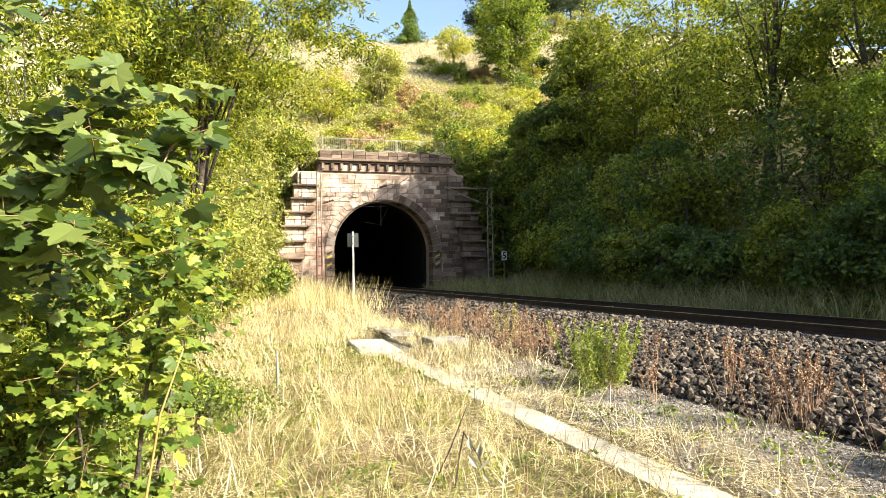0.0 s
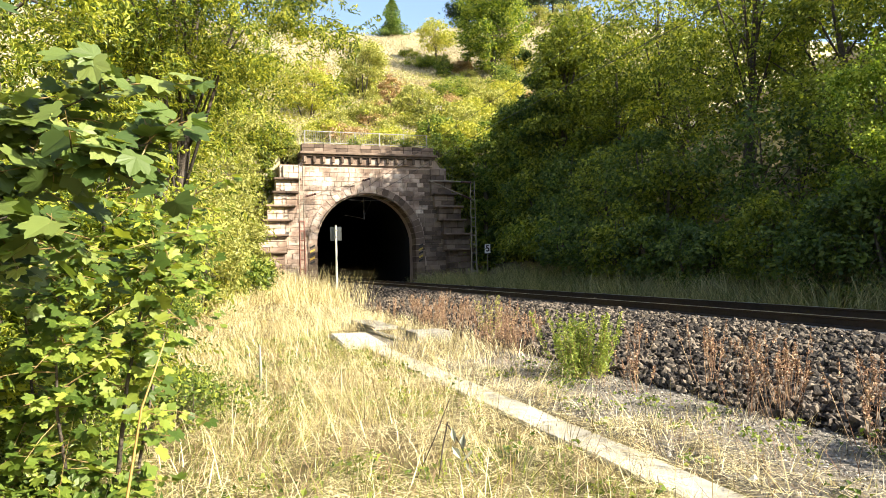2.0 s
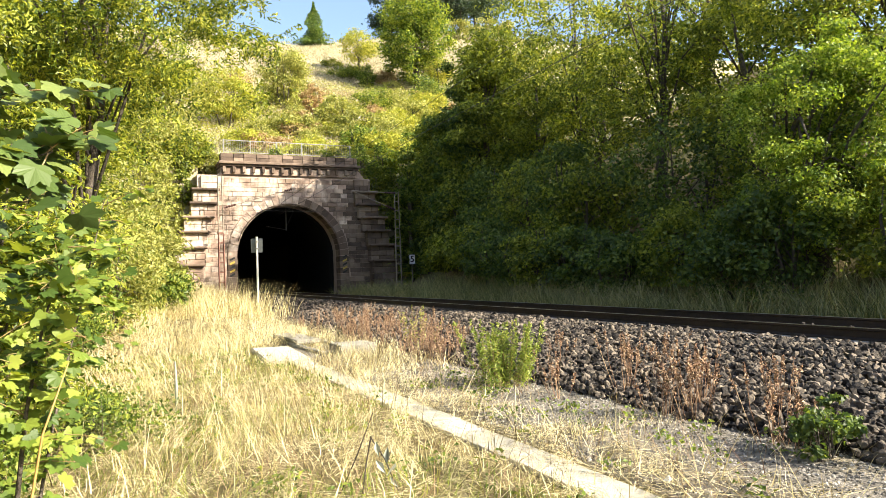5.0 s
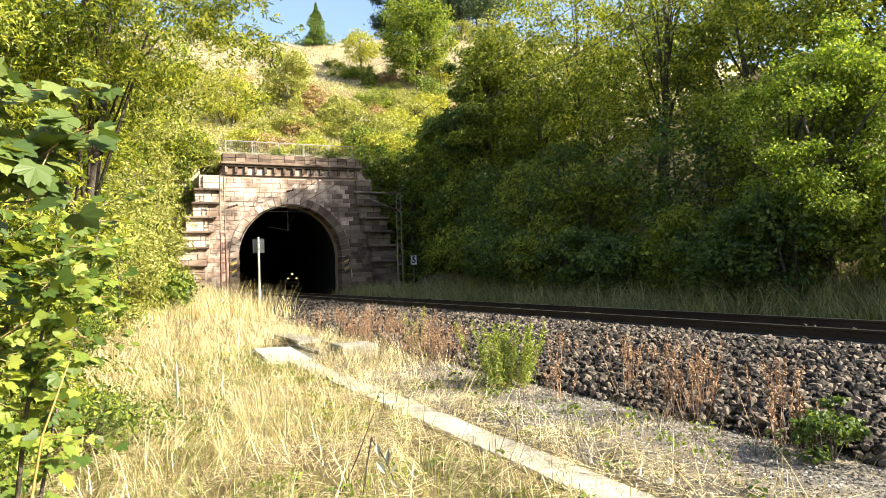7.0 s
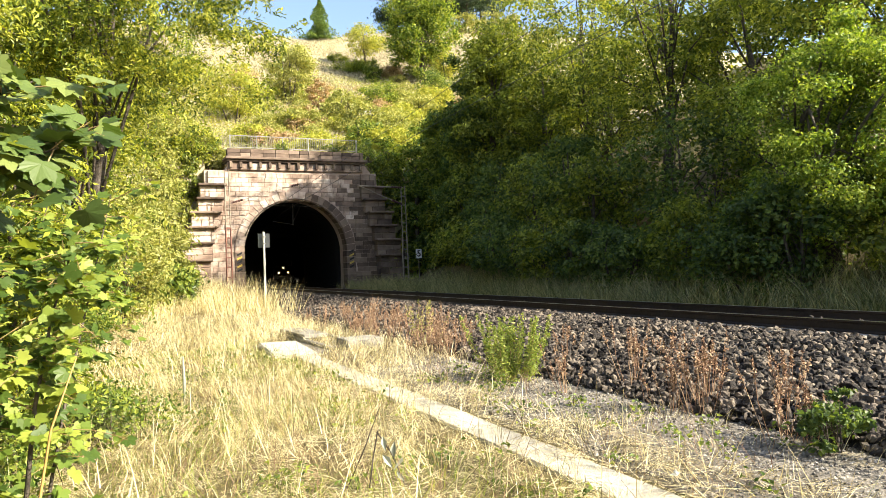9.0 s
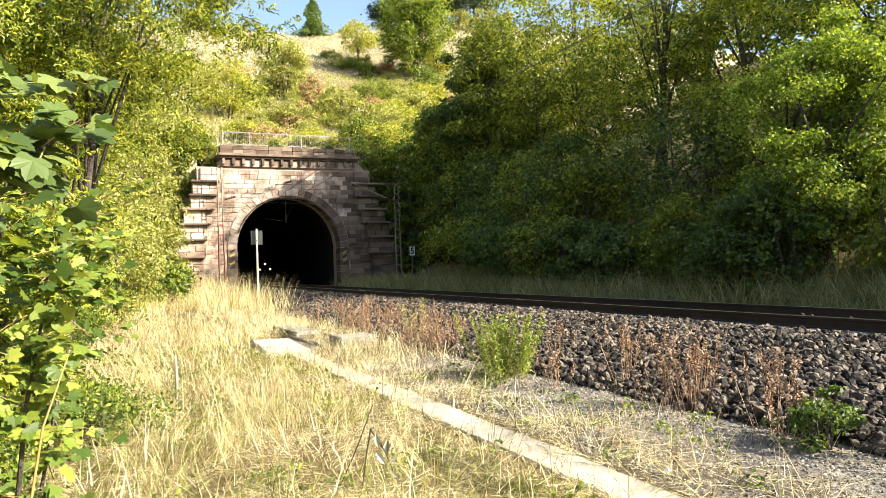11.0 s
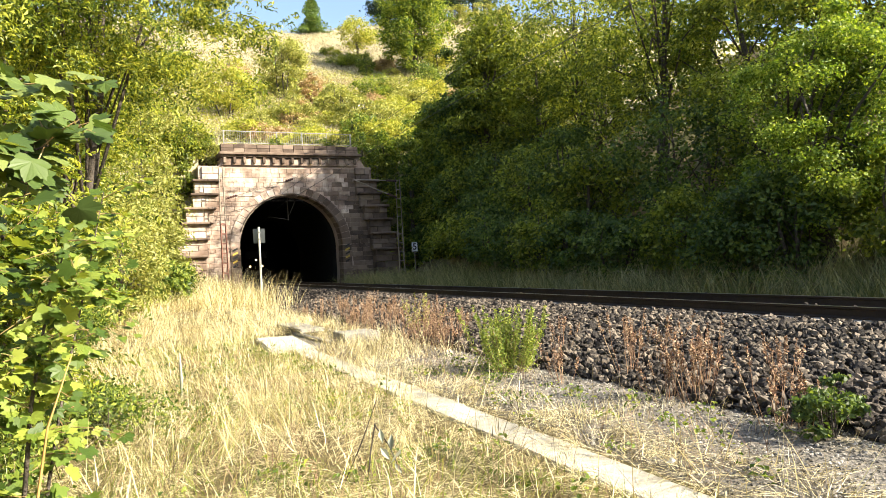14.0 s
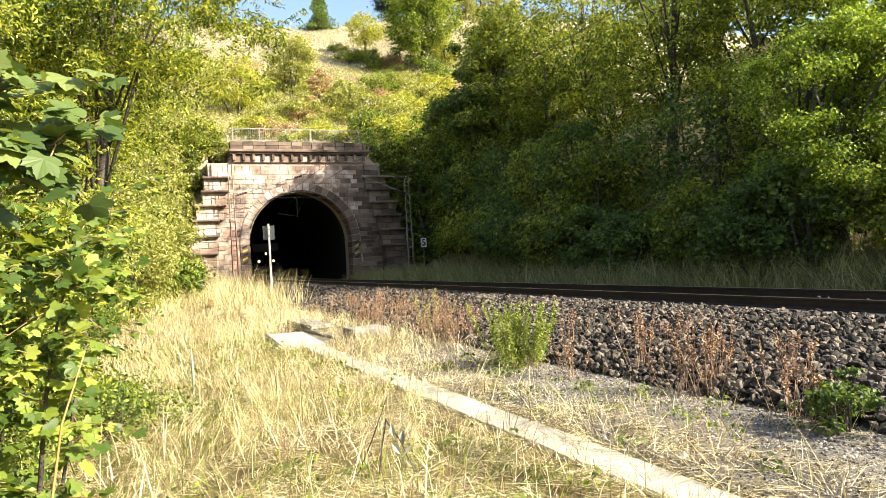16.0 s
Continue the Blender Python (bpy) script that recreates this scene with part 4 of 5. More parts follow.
for s, d, z, h, rr, seed in ((47.2, 17.5, 6.2, 3.4, 0.8, 352), (47.2, 4.3, 6.2, 3.2, 0.8, 353), (47.1, 18.9, 4.6, 4.4, 0.9, 354), (47.1, 2.9, 4.4, 4.4, 0.9, 355)):
    p = at(s, d)
    plant("ivy", "ivy climbing the earth face beside the portal", "climber", p.x, p.y, z, h, rr, 3500, 0.15, M_LEAF_BANK, seed, base=0.0, trunk=0.04, stems=3, clumps=50, spread=0.25, narrow=0.8, group="ivy beside the portal")
# left: trees leaning over from the bank
LEFT = "light green ash tree with drooping feathery branches"
for s, d, h, r, n, leaf, seed, base in ((16.6, -0.8, 11.5, 3.3, 50000, 0.12, 300, 0.42), (24.0, -1.4, 11.0, 2.4, 16000, 0.17, 307, 0.35), (14.5, -4.2, 11, 3.5, 34000, 0.13, 301, 0.12), (22.5, -2.4, 12.5, 4.0, 15000, 0.2, 302, 0.2), (9.0, -6.5, 11, 4.0, 26000, 0.12, 303, 0.1), (31, -2.6, 11, 3.6, 9000, 0.24, 304, 0.2), (18, -9, 13, 4.5, 9000, 0.22, 305, 0.1), (39, -4.5, 10, 3.6, 7000, 0.26, 306, 0.1)):
    x, y, z = tree_at(s, d)
    plant("ash_tree", LEFT, "tree", x, y, z, h, r, n, leaf, M_LEAF_ASH, seed, base=base, trunk=0.15, clumps=150, spread=0.085, narrow=0.36, low=0.2, pinnate=8, lean=(1.0, 0.2) if seed == 300 else (0, 0), group="trees on the grassy side")
for s, d, h, r, n, leaf, seed in ((11, -2.8, 3.2, 1.6, 7000, 0.12, 321), (16, -1.6, 3.0, 1.7, 6500, 0.13, 322), (24, -0.2, 3.2, 1.7, 5500, 0.16, 323), (31, 0.7, 3.4, 1.8, 5500, 0.18, 324), (38, 1.4, 4.2, 2.0, 5500, 0.2, 325), (43, 0.8, 6.0, 2.5, 7000, 0.2, 326), (7.8, -4.4, 3.4, 1.7, 9000, 0.1, 327), (35, -0.6, 5.5, 2.2, 6000, 0.2, 328), (27, -1.6, 4.6, 2.0, 6500, 0.18, 329)):
    x, y, z = tree_at(s, d)
    plant("shrub", "yellowish green hedge shrub in full sun", "shrub", x, y, z, h, r, n, leaf, M_LEAF_LIGHT if s < 20 else M_LEAF_OLIVE, seed, base=0.0, trunk=0.1, stems=4, clumps=70, group="shrubs on the grassy side")

# hillside
def hill(name, label, s, d, h, r, n, leaf, mat, seed, **k):
    x, y, z = tree_at(s, d)
    return plant(name, label, "tree" if "tree" in name else "shrub", x, y, z, h, r, n, leaf, mat, seed, **k)


hill("tree", "large round-crowned deciduous tree on the hillside", 82.6, 37.0, 13.5, 5.0, 26000, 0.36, M_LEAF_FAR, 401, base=0.02, trunk=0.35, clumps=170, spread=0.11, low=0.15)
hill("tree", "small yellowing fruit tree on the hilltop meadow", 94.3, 33.2, 6.3, 2.7, 5000, 0.3, M_LEAF_YELLOW, 402, base=0.25, trunk=0.16, clumps=60, spread=0.17)
for s, d, h, r, n, mat, seed in ((54, 3.5, 6.5, 2.6, 9000, M_LEAF_OLIVE, 411), (60, 9, 5.0, 2.4, 8000, M_LEAF_YELLOW, 412), (53, 0, 6, 3, 9000, M_LEAF_ASH, 414), (70, 4, 8, 3.4, 8000, M_LEAF_FAR, 415),
                                 (69.5, 16.4, 6.2, 2.7, 20000, M_LEAF_OLIVE, 413), (85.2, 31.0, 2.8, 1.2, 5000, M_LEAF_LIGHT, 421), (82.9, 40.5, 4.0, 2.0, 8000, M_LEAF_YELLOW, 422), (59.0, 24.3, 2.6, 2.0, 9000, M_LEAF_YELLOW, 423),
                                 (63.5, 27.6, 2.6, 2.2, 9000, M_LEAF_OLIVE, 424), (68.0, 31.4, 3.0, 2.3, 9000, M_LEAF_YELLOW, 425), (50.0, 20.0, 2.4, 1.9, 7000, M_LEAF_YELLOW, 426), (74.5, 35.0, 3.4, 2.4, 8000, M_LEAF_LIGHT, 427), (54.5, 21.5, 2.6, 2.0, 8000, M_LEAF_OLIVE, 428)):
    hill("shrub", "sunlit green shrub on the steep hillside", s, d, h, r, int(n * 0.7), 0.24, mat, seed, base=0.0, trunk=0.12, stems=4, clumps=70, low=0.2, group="shrubs on the hillside")
for s, d, h, r, n, mat, seed in ((70.7, 26.4, 2.9, 2.2, 6000, M_LEAF_FAR, 431), (71.4, 28.6, 2.6, 2.0, 6000, M_LEAF_OLIVE, 432), (86.3, 34.0, 1.9, 1.4, 4000, M_LEAF_RED, 433), (66.6, 18.5, 3.0, 1.1, 4000, M_LEAF_RED, 434), (67.2, 25.2, 1.2, 1.3, 2500, M_LEAF_RED, 436), (58, 14, 2.0, 1.6, 4000, M_LEAF_OLIVE, 437),
                                 (52, 9, 1.6, 1.5, 3500, M_LEAF_YELLOW, 438), (51, 13.5, 1.5, 1.4, 3500, M_LEAF_YELLOW, 439), (91.1, 29.0, 1.5, 2.2, 4000, M_LEAF_FAR, 440), (91.5, 32.2, 1.4, 2.0, 3500, M_LEAF_BANK, 441), (98.5, 30.0, 1.0, 1.8, 2000, M_LEAF_BANK, 442)):
    hill("shrub", "low brownish shrub among dry hillside grass", s, d, h, r, n, 0.2, mat, seed, base=0.0, trunk=0.08, stems=4, clumps=40, low=0.2, group="low shrubs on the hillside")


for k in range(46):
    s, d = (rs.uniform(48.6, 66), rs.uniform(1, 20)) if k < 26 else (rs.uniform(58, 84), rs.uniform(4, 40))
    hill("shrub", "low scrub in green and rusty tones above the portal", s, d, rs.uniform(0.7, 1.7), rs.uniform(0.8, 1.7), 1900, 0.17, (M_LEAF_OLIVE, M_LEAF_YELLOW, M_LEAF_OLIVE, M_LEAF_OLIVE, M_LEAF_RED)[k % 5], 460 + k, base=0.0, trunk=0.06, stems=4, clumps=30, group="scrub above the portal")
for k in range(12):
    s, d = 46.5 + rs.uniform(0, 14), 17.6 + rs.uniform(0, 8)
    hill("shrub", "sunlit green shrub on the steep hillside", s, d, rs.uniform(2.2, 3.6), rs.uniform(1.5, 2.2), 3500, 0.26, (M_LEAF_YELLOW, M_LEAF_OLIVE, M_LEAF_LIGHT)[k % 3], 560 + k, base=0.0, trunk=0.1, stems=4, clumps=50, group="shrubs on the hillside")


def conifer(s, d, h, r, mat, seed, label):
    rng = np.random.default_rng(seed)
    x, y, z = tree_at(s, d)
    top = thing("conifer", Matrix.Translation((x, y, z)), label, "tree", "conifers on the hilltop")
    part("trunk", tube(bmesh.new(), [(0, 0, -0.3), (0, 0, h * 0.5), (0, 0, h)], [0.18, 0.12, 0.02], 7), M_BARK, top)
    n = 7000
    f = rng.uniform(0.0, 1.0, n) ** 1.4
    lev = np.round(f * 16) / 16 + rng.normal(size=n) * 0.012
    arm_ = rng.integers(0, 9, n) * 0.7 + np.round(f * 16) * 1.3 + rng.normal(size=n) * 0.13
    rad = r * (1 - lev) * rng.uniform(0.1, 1.1, n) * (0.75 + 0.35 * np.sin(arm_ * 2.1 + lev * 9))
    pos = np.stack((np.cos(arm_) * rad, np.sin(arm_) * rad, h * (0.04 + 0.96 * lev) - rad * 0.25), 1)
    pos[:, 2] = np.maximum(pos[:, 2], 0.05)
    v, f = leaves(pos, rng.normal(size=(n, 3)) + np.array((0, 0, 0.8)), 0.42, rng, 0.35)
    part("needles", raw_mesh("needles", v, f, mat), mat, top)


conifer(113.7, 32.0, 7.2, 3.4, M_NEEDLE, 501, "young pointed green conifer on the skyline")
for k, (s, d, h) in enumerate(((112, 50, 14), (115, 54, 16), (113, 60, 15), (118, 57, 18), (116, 65, 15), (120, 70, 16), (122, 49, 15), (119, 62, 17))):
    x, y, z = tree_at(s, d)
    plant("pine_tree", "dark pine tree on the hilltop edge of a wood", "tree", x, y, z, h, 3.6, 9000, 0.45, M_PINE, 520 + k, base=0.08, trunk=0.22, clumps=60, spread=0.22, group="pines on the hilltop")
for k, (s, d) in enumerate(((108, 57), (107, 62), (109, 52), (108, 66))):
    hill("shrub", "pale green shrub at the edge of the wood", s, d, 3.6, 2.4, 4000, 0.3, M_LEAF_OLIVE, 540 + k, base=0.02, trunk=0.1, stems=3, clumps=30, group="shrubs at the wood edge")

# herbs and low scrub that cover the hillside in patches
def hillside_herbs(name, label, mat, count, seed, lo, hi, s0, s1, d0, d1, tall, leaf):
    rng = np.random.default_rng(seed)
    s, d = rng.uniform(s0, s1, count), rng.uniform(d0, d1, count)
    f = np.array([noise.noise(Vector((a * 0.16, b * 0.16, seed))) + 0.5 * noise.noise(Vector((a * 0.6, b * 0.6, seed))) for a, b in zip(s, d)])
    keep = (f > lo) & (f < hi) & ~((np.abs(s - 66) < 2.6) & (np.abs(d - 22.4) < 2.2))
    s, d, f = s[keep], d[keep], f[keep]
    z = land(s, d) + swell(s, d) + rng.uniform(0, 1, len(s)) ** 1.5 * tall * np.clip((f - lo) * 3, 0.25, 1)
    pos = np.stack((s * AX + d * RX, s * AY + d * RY, z), 1)
    v, q = leaves(pos, rng.normal(size=pos.shape) + np.array((0.2, -0.3, 0.5)), leaf, rng, 0.4)
    tagged(new(name, raw_mesh(name, v, q, mat)), label, "herbs", kind="stuff")


hillside_herbs("hill_herbs", "olive herbs and thistles on the dry hillside", M_LEAF_OLIVE, 60000, 31, -0.15, 9, 47.8, 84, -3, 40, 0.8, 0.2)
hillside_herbs("hill_herbs", "rust-coloured dry herbs on the hillside", M_LEAF_RED, 40000, 32, 0.3, 9, 50, 84, 2, 40, 0.7, 0.17)
hillside_herbs("hill_herbs", "yellow-green low scrub on the hillside", M_LEAF_YELLOW, 60000, 33, 0.05, 9, 47.8, 76, -3, 34, 0.9, 0.2)
hillside_herbs("hill_herbs", "straw-coloured herbs gone to seed on the hillside", M_MEADOW, 70000, 34, -0.3, 9, 47.8, 112, -3, 60, 0.6, 0.24)

# weeds rooted in the parapet
for k, d in enumerate((14.0, 13.4, 10.2)):
    p = at(46.25, d)
    plant("wall_weed", "small green plant rooted in the parapet", "plant", p.x, p.y, 9.85, 0.55, 0.5, 500, 0.12, M_LEAF_LIGHT, 580 + k, base=0.0, trunk=0.02, stems=3, clumps=14, group="weeds on the parapet")

# bare earth and rock scar
rng = np.random.default_rng(77)
for k in range(7):
    bm = bmesh.new()
    bmesh.ops.create_icosphere(bm, subdivisions=2, radius=1.0)
    sc = rng.uniform(0.5, 1.3, 3) * np.array((1.2, 0.9, 0.4))
    for w in bm.verts:
        w.co = Vector(np.array(w.co) * sc * (1 + 0.35 * noise.noise(w.co * 2.3 + Vector((k, 0, 0)))))
    s, d = 65.5 + rng.uniform(-1.5, 2.0), 22.4 + rng.uniform(-2.0, 2.2)
    ob = new("rock", bm_mesh("rock", bm, M_CONCRETE))
    p = at(s, d)
    ob.matrix_world = Matrix.Translation((p.x, p.y, float(land(s, d) + swell(s, d)) + 0.1))
    tagged(ob, "pale weathered rock bared on the grassy hillside", "rock", "rocks on the hillside")


# ---------------------------------------------------------------- foreground maple
MAPLE = [(0, 1.0), (8, 0.86), (13, 0.83), (20, 0.7), (27, 0.64), (34, 0.8), (39, 0.8), (45, 0.93), (53, 0.78), (59, 0.76), (70, 0.62), (78, 0.55), (90, 0.66), (104, 0.68), (118, 0.54), (138, 0.4), (164, 0.2)]


def lobed_leaves(pos, tipdir, normals, size, rng):
    """Five-lobed leaves, folded a little and drooping at the rim."""
    out = [(r * math.cos(radians(a)), r * math.sin(radians(a))) for a, r in MAPLE]
    out = out + [(x, -y) for x, y in out[:0:-1]]
    k, m = len(pos), len(out)
    n = normals / np.linalg.norm(normals, axis=1, keepdims=True)
    u = tipdir - n * np.sum(tipdir * n, 1, keepdims=True)
    u /= np.maximum(np.linalg.norm(u, axis=1, keepdims=True), 1e-6)
    v = np.cross(n, u)
    s = size * rng.uniform(0.55, 1.25, k)
    cup = rng.uniform(-0.25, 0.12, k)
    verts = [pos]
    for x, y in out:
        h = cup * (x * x + y * y) + 0.12 * abs(y)
        verts.append(pos + u * (x * s)[:, None] + v * (y * s)[:, None] + n * (h * s)[:, None])
    V = np.stack(verts, 1).reshape(-1, 3)
    i = np.arange(k)[:, None] * (m + 1)
    F = np.concatenate([i + (0, 1 + j, 1 + (j + 1) % m) for j in range(m)])
    return V, F


def maple_bush(name, label, x, y, stems, mat, seed, leaf, low=0.05):
    """Stems, each a list of places with twigs that carry lobed leaves."""
    rng = np.random.default_rng(seed)
    top = thing(name, Matrix.Translation((x, y, ground_z(x, y))), label, "bush")
    bt = bmesh.new()
    P, T, N = [], [], []
    for path, r, twigs, reach in stems:
        path = [np.array(p, dtype=float) for p in path]
        part("stem", tube(bmesh.new(), path, [0.55 * r * (1 - 0.8 * k / (len(path) - 1)) for k in range(len(path))], 6), M_BARK, top, smooth=True)
        for k in range(twigs):
            f = rng.uniform(low, 1.0) * (len(path) - 1)
            i = min(int(f), len(path) - 2)
            a = path[i] * (1 - f + i) + path[i + 1] * (f - i)
            way = rng.normal(size=3) * np.array((1, 1, 0.5)) + np.array((0.25, -0.25, 0.1))
            way /= np.linalg.norm(way)
            ln = reach * rng.uniform(0.4, 1.1)
            b = a + way * ln
            b[2] = max(b[2] - 0.12 * ln, 0.08)
            tube(bt, [a, (a + b) / 2 + (0, 0, 0.05 * ln), b], [0.004, 0.003, 0.0015], 4)
            for j in range(7):
                g = 0.25 + 0.75 * j / 6
                c = a * (1 - g) + b * g
                side = rng.normal(size=3) * np.array((1, 1, 0.35))
                side /= np.linalg.norm(side)
                pet = c + side * leaf * rng.uniform(0.3, 0.9)
                pet[2] = max(pet[2], 0.06)
                P.append(pet), T.append(side * 0.8 + np.array((0.25, -0.2, -0.45))), N.append(np.array((0.25, -0.3, 0.85)) + rng.normal(size=3) * 0.36)
                if j % 2:
                    tube(bt, [c, pet], [0.0018, 0.0012], 3)
    tagged(part("twig_work", bt, M_TWIG, top, "reddish leaf stalks and twigs"), kind="stuff")
    V, F = lobed_leaves(np.array(P), np.array(T), np.array(N), leaf, rng)
    tagged(part("foliage", raw_mesh("foliage", V, F, mat), mat, top), kind="stuff")
    return top


maple_bush("maple_bush", "dark green sycamore maple with large lobed leaves", -2.35, 3.1, [
    ([(0, 0, 0), (0.1, 0.1, 1.3), (0.5, 0.0, 2.0), (1.15, -0.1, 2.15)], 0.03, 34, 0.42),
    ([(0, 0, 0), (-0.1, 0.2, 1.4), (0.3, 0.1, 2.2), (0.95, 0.15, 2.5)], 0.03, 30, 0.42),
    ([(0, 0.1, 0), (-0.1, 0.0, 1.3), (0.3, -0.2, 1.75), (0.75, -0.3, 1.85)], 0.025, 26, 0.4),
    ([(0, 0.1, 0), (-0.3, 0.3, 1.2), (-0.2, 0.2, 2.3), (0.3, 0.1, 3.0)], 0.03, 26, 0.45),
    ([(-0.2, 0.1, 0), (-0.3, -0.3, 1.5), (0.1, -0.7, 2.4), (0.8, -0.95, 2.75)], 0.03, 40, 0.42)], M_LEAF_MAPLE, 601, 0.098, 0.5)
maple_bush("maple_bush", "light green young maple bush in the sun", -2.2, 4.1, [
    ([(0.3, 0, 0), (0.4, 0.0, 0.9), (0.5, 0.0, 1.4), (0.6, 0.1, 1.85)], 0.028, 57, 0.34),
    ([(0.1, 0, 0), (0.1, -0.2, 0.8), (0.15, -0.3, 1.3), (0.2, -0.3, 1.75)], 0.022, 61, 0.36),
    ([(-0.2, 0, 0), (-0.2, 0.1, 0.8), (-0.25, 0.1, 1.4), (-0.3, 0.1, 1.9)], 0.022, 61, 0.4),
    ([(-0.4, 0, 0), (-0.6, -0.3, 0.7), (-0.7, -0.4, 1.2), (-0.8, -0.4, 1.7)], 0.022, 61, 0.4),
    ([(-0.7, 0, 0), (-1.0, 0.1, 0.7), (-1.2, 0.1, 1.2), (-1.3, 0.1, 1.8)], 0.022, 57, 0.42),
    ([(0.2, 0.5, 0), (0.3, 0.7, 0.9), (0.4, 0.9, 1.6), (0.5, 1.0, 2.2)], 0.022, 51, 0.42)], M_LEAF_LIGHT, 602, 0.064)
maple_bush("maple_bush", "light green maple bush beside the dry grass", -3.35, 6.0, [
    ([(0.3, 0, 0), (0.5, 0.0, 1.0), (0.7, 0.0, 1.7), (0.85, 0.1, 2.4)], 0.03, 57, 0.5),
    ([(0, 0, 0), (0.0, -0.2, 1.0), (0.05, -0.3, 1.9), (0.1, -0.3, 2.7)], 0.03, 57, 0.5),
    ([(-0.3, 0, 0), (-0.5, 0.1, 1.0), (-0.8, 0.1, 1.8), (-1.0, 0.1, 2.6)], 0.03, 57, 0.5),
    ([(-0.8, 0.3, 0), (-1.3, 0.2, 1.0), (-1.7, 0.1, 1.8), (-1.9, 0.1, 2.4)], 0.03, 57, 0.55)], M_LEAF_LIGHT, 603, 0.07)
for x, y, h, rr, seed in ((-3.6, 4.6, 2.4, 1.2, 341), (-3.3, 6.4, 3.4, 1.2, 349), (-4.6, 6.4, 3.4, 1.6, 342), (-4.3, 7.9, 2.6, 1.2, 343), (-6.6, 9.4, 6.0, 2.3, 347), (-4.5, 9.8, 2.4, 1.1, 344), (-3.4, 3.2, 1.5, 0.9, 345)):
    plant("shrub", "fresh green elder shrub behind the maples", "shrub", x, y, ground_z(x, y), h, rr, 16000, 0.075, M_LEAF_ASH if seed % 2 else M_LEAF_LIGHT, seed, base=0.0, trunk=0.06, stems=4, clumps=80, narrow=0.36, pinnate=7, low=0.2, group="shrubs behind the maples")
for k in range(12):
    x, y = -3.0 + 1.5 * rs.random() + (k % 3) * 0.12, 3.6 + 0.42 * k
    x -= 0.3 + 0.14 * max(0, k - 4)
    plant("nettle_clump", "low green nettles and weeds under the maples", "weed", x, y, ground_z(x, y), rs.uniform(0.35, 0.7), rs.uniform(0.3, 0.5), 900, 0.05, M_LEAF_LIGHT if k % 3 else M_LEAF_MAPLE, 780 + k, base=0.0, trunk=0.012, stems=5, clumps=24, spread=0.25, narrow=0.6, group="weeds under the maples")
cane = new("dry_cane", bm_mesh("dry_cane", tube(bmesh.new(), [(0, 0, -0.05), (0.03, 0.05, 0.4), (0.09, 0.1, 0.85), (0.2, 0.15, 1.2)], [0.009, 0.008, 0.006, 0.003], 6), M_CANE, True))
cane.matrix_world = Matrix.Translation((-1.64, 3.6, 0))
tagged(cane, "tall dry orange cane rising from the grass", "cane")


# ---------------------------------------------------------------- grass and weeds
def field(rng, count, s0, s1, d0, d1, shun=True, patch=0.0):
    s, d = rng.uniform(s0, s1, count), rng.uniform(d0, d1, count)
    keep = np.ones(count, bool)
    if shun:
        keep &= ~((np.abs(d - 3.11) < 0.13) & (s < 12.6) & (rng.uniform(size=count) < np.where(s < 7.5, 0.96, 0.55)))
        keep &= ~((np.abs(d - 3.1) < 0.55) & (np.abs(s - 14.2) < 1.4))
    if patch:
        keep &= np.array([noise.noise(Vector((a * 0.6, b * 0.6, patch))) for a, b in zip(s, d)]) > -0.1
    s, d = s[keep], d[keep]
    return np.stack((s * AX + d * RX, s * AY + d * RY, land(s, d) + swell(s, d)), 1)


def lifted(pos, most):
    """The same places, raised by chance within patches: stalks that lie on one another."""
    heap = np.array([0.5 + noise.noise(Vector((a * 1.1, b * 1.1, 8))) for a, b in pos[:, :2]])
    pos[:, 2] += rng.uniform(0, most, len(pos)) * np.clip(heap, 0.05, 1)
    return pos


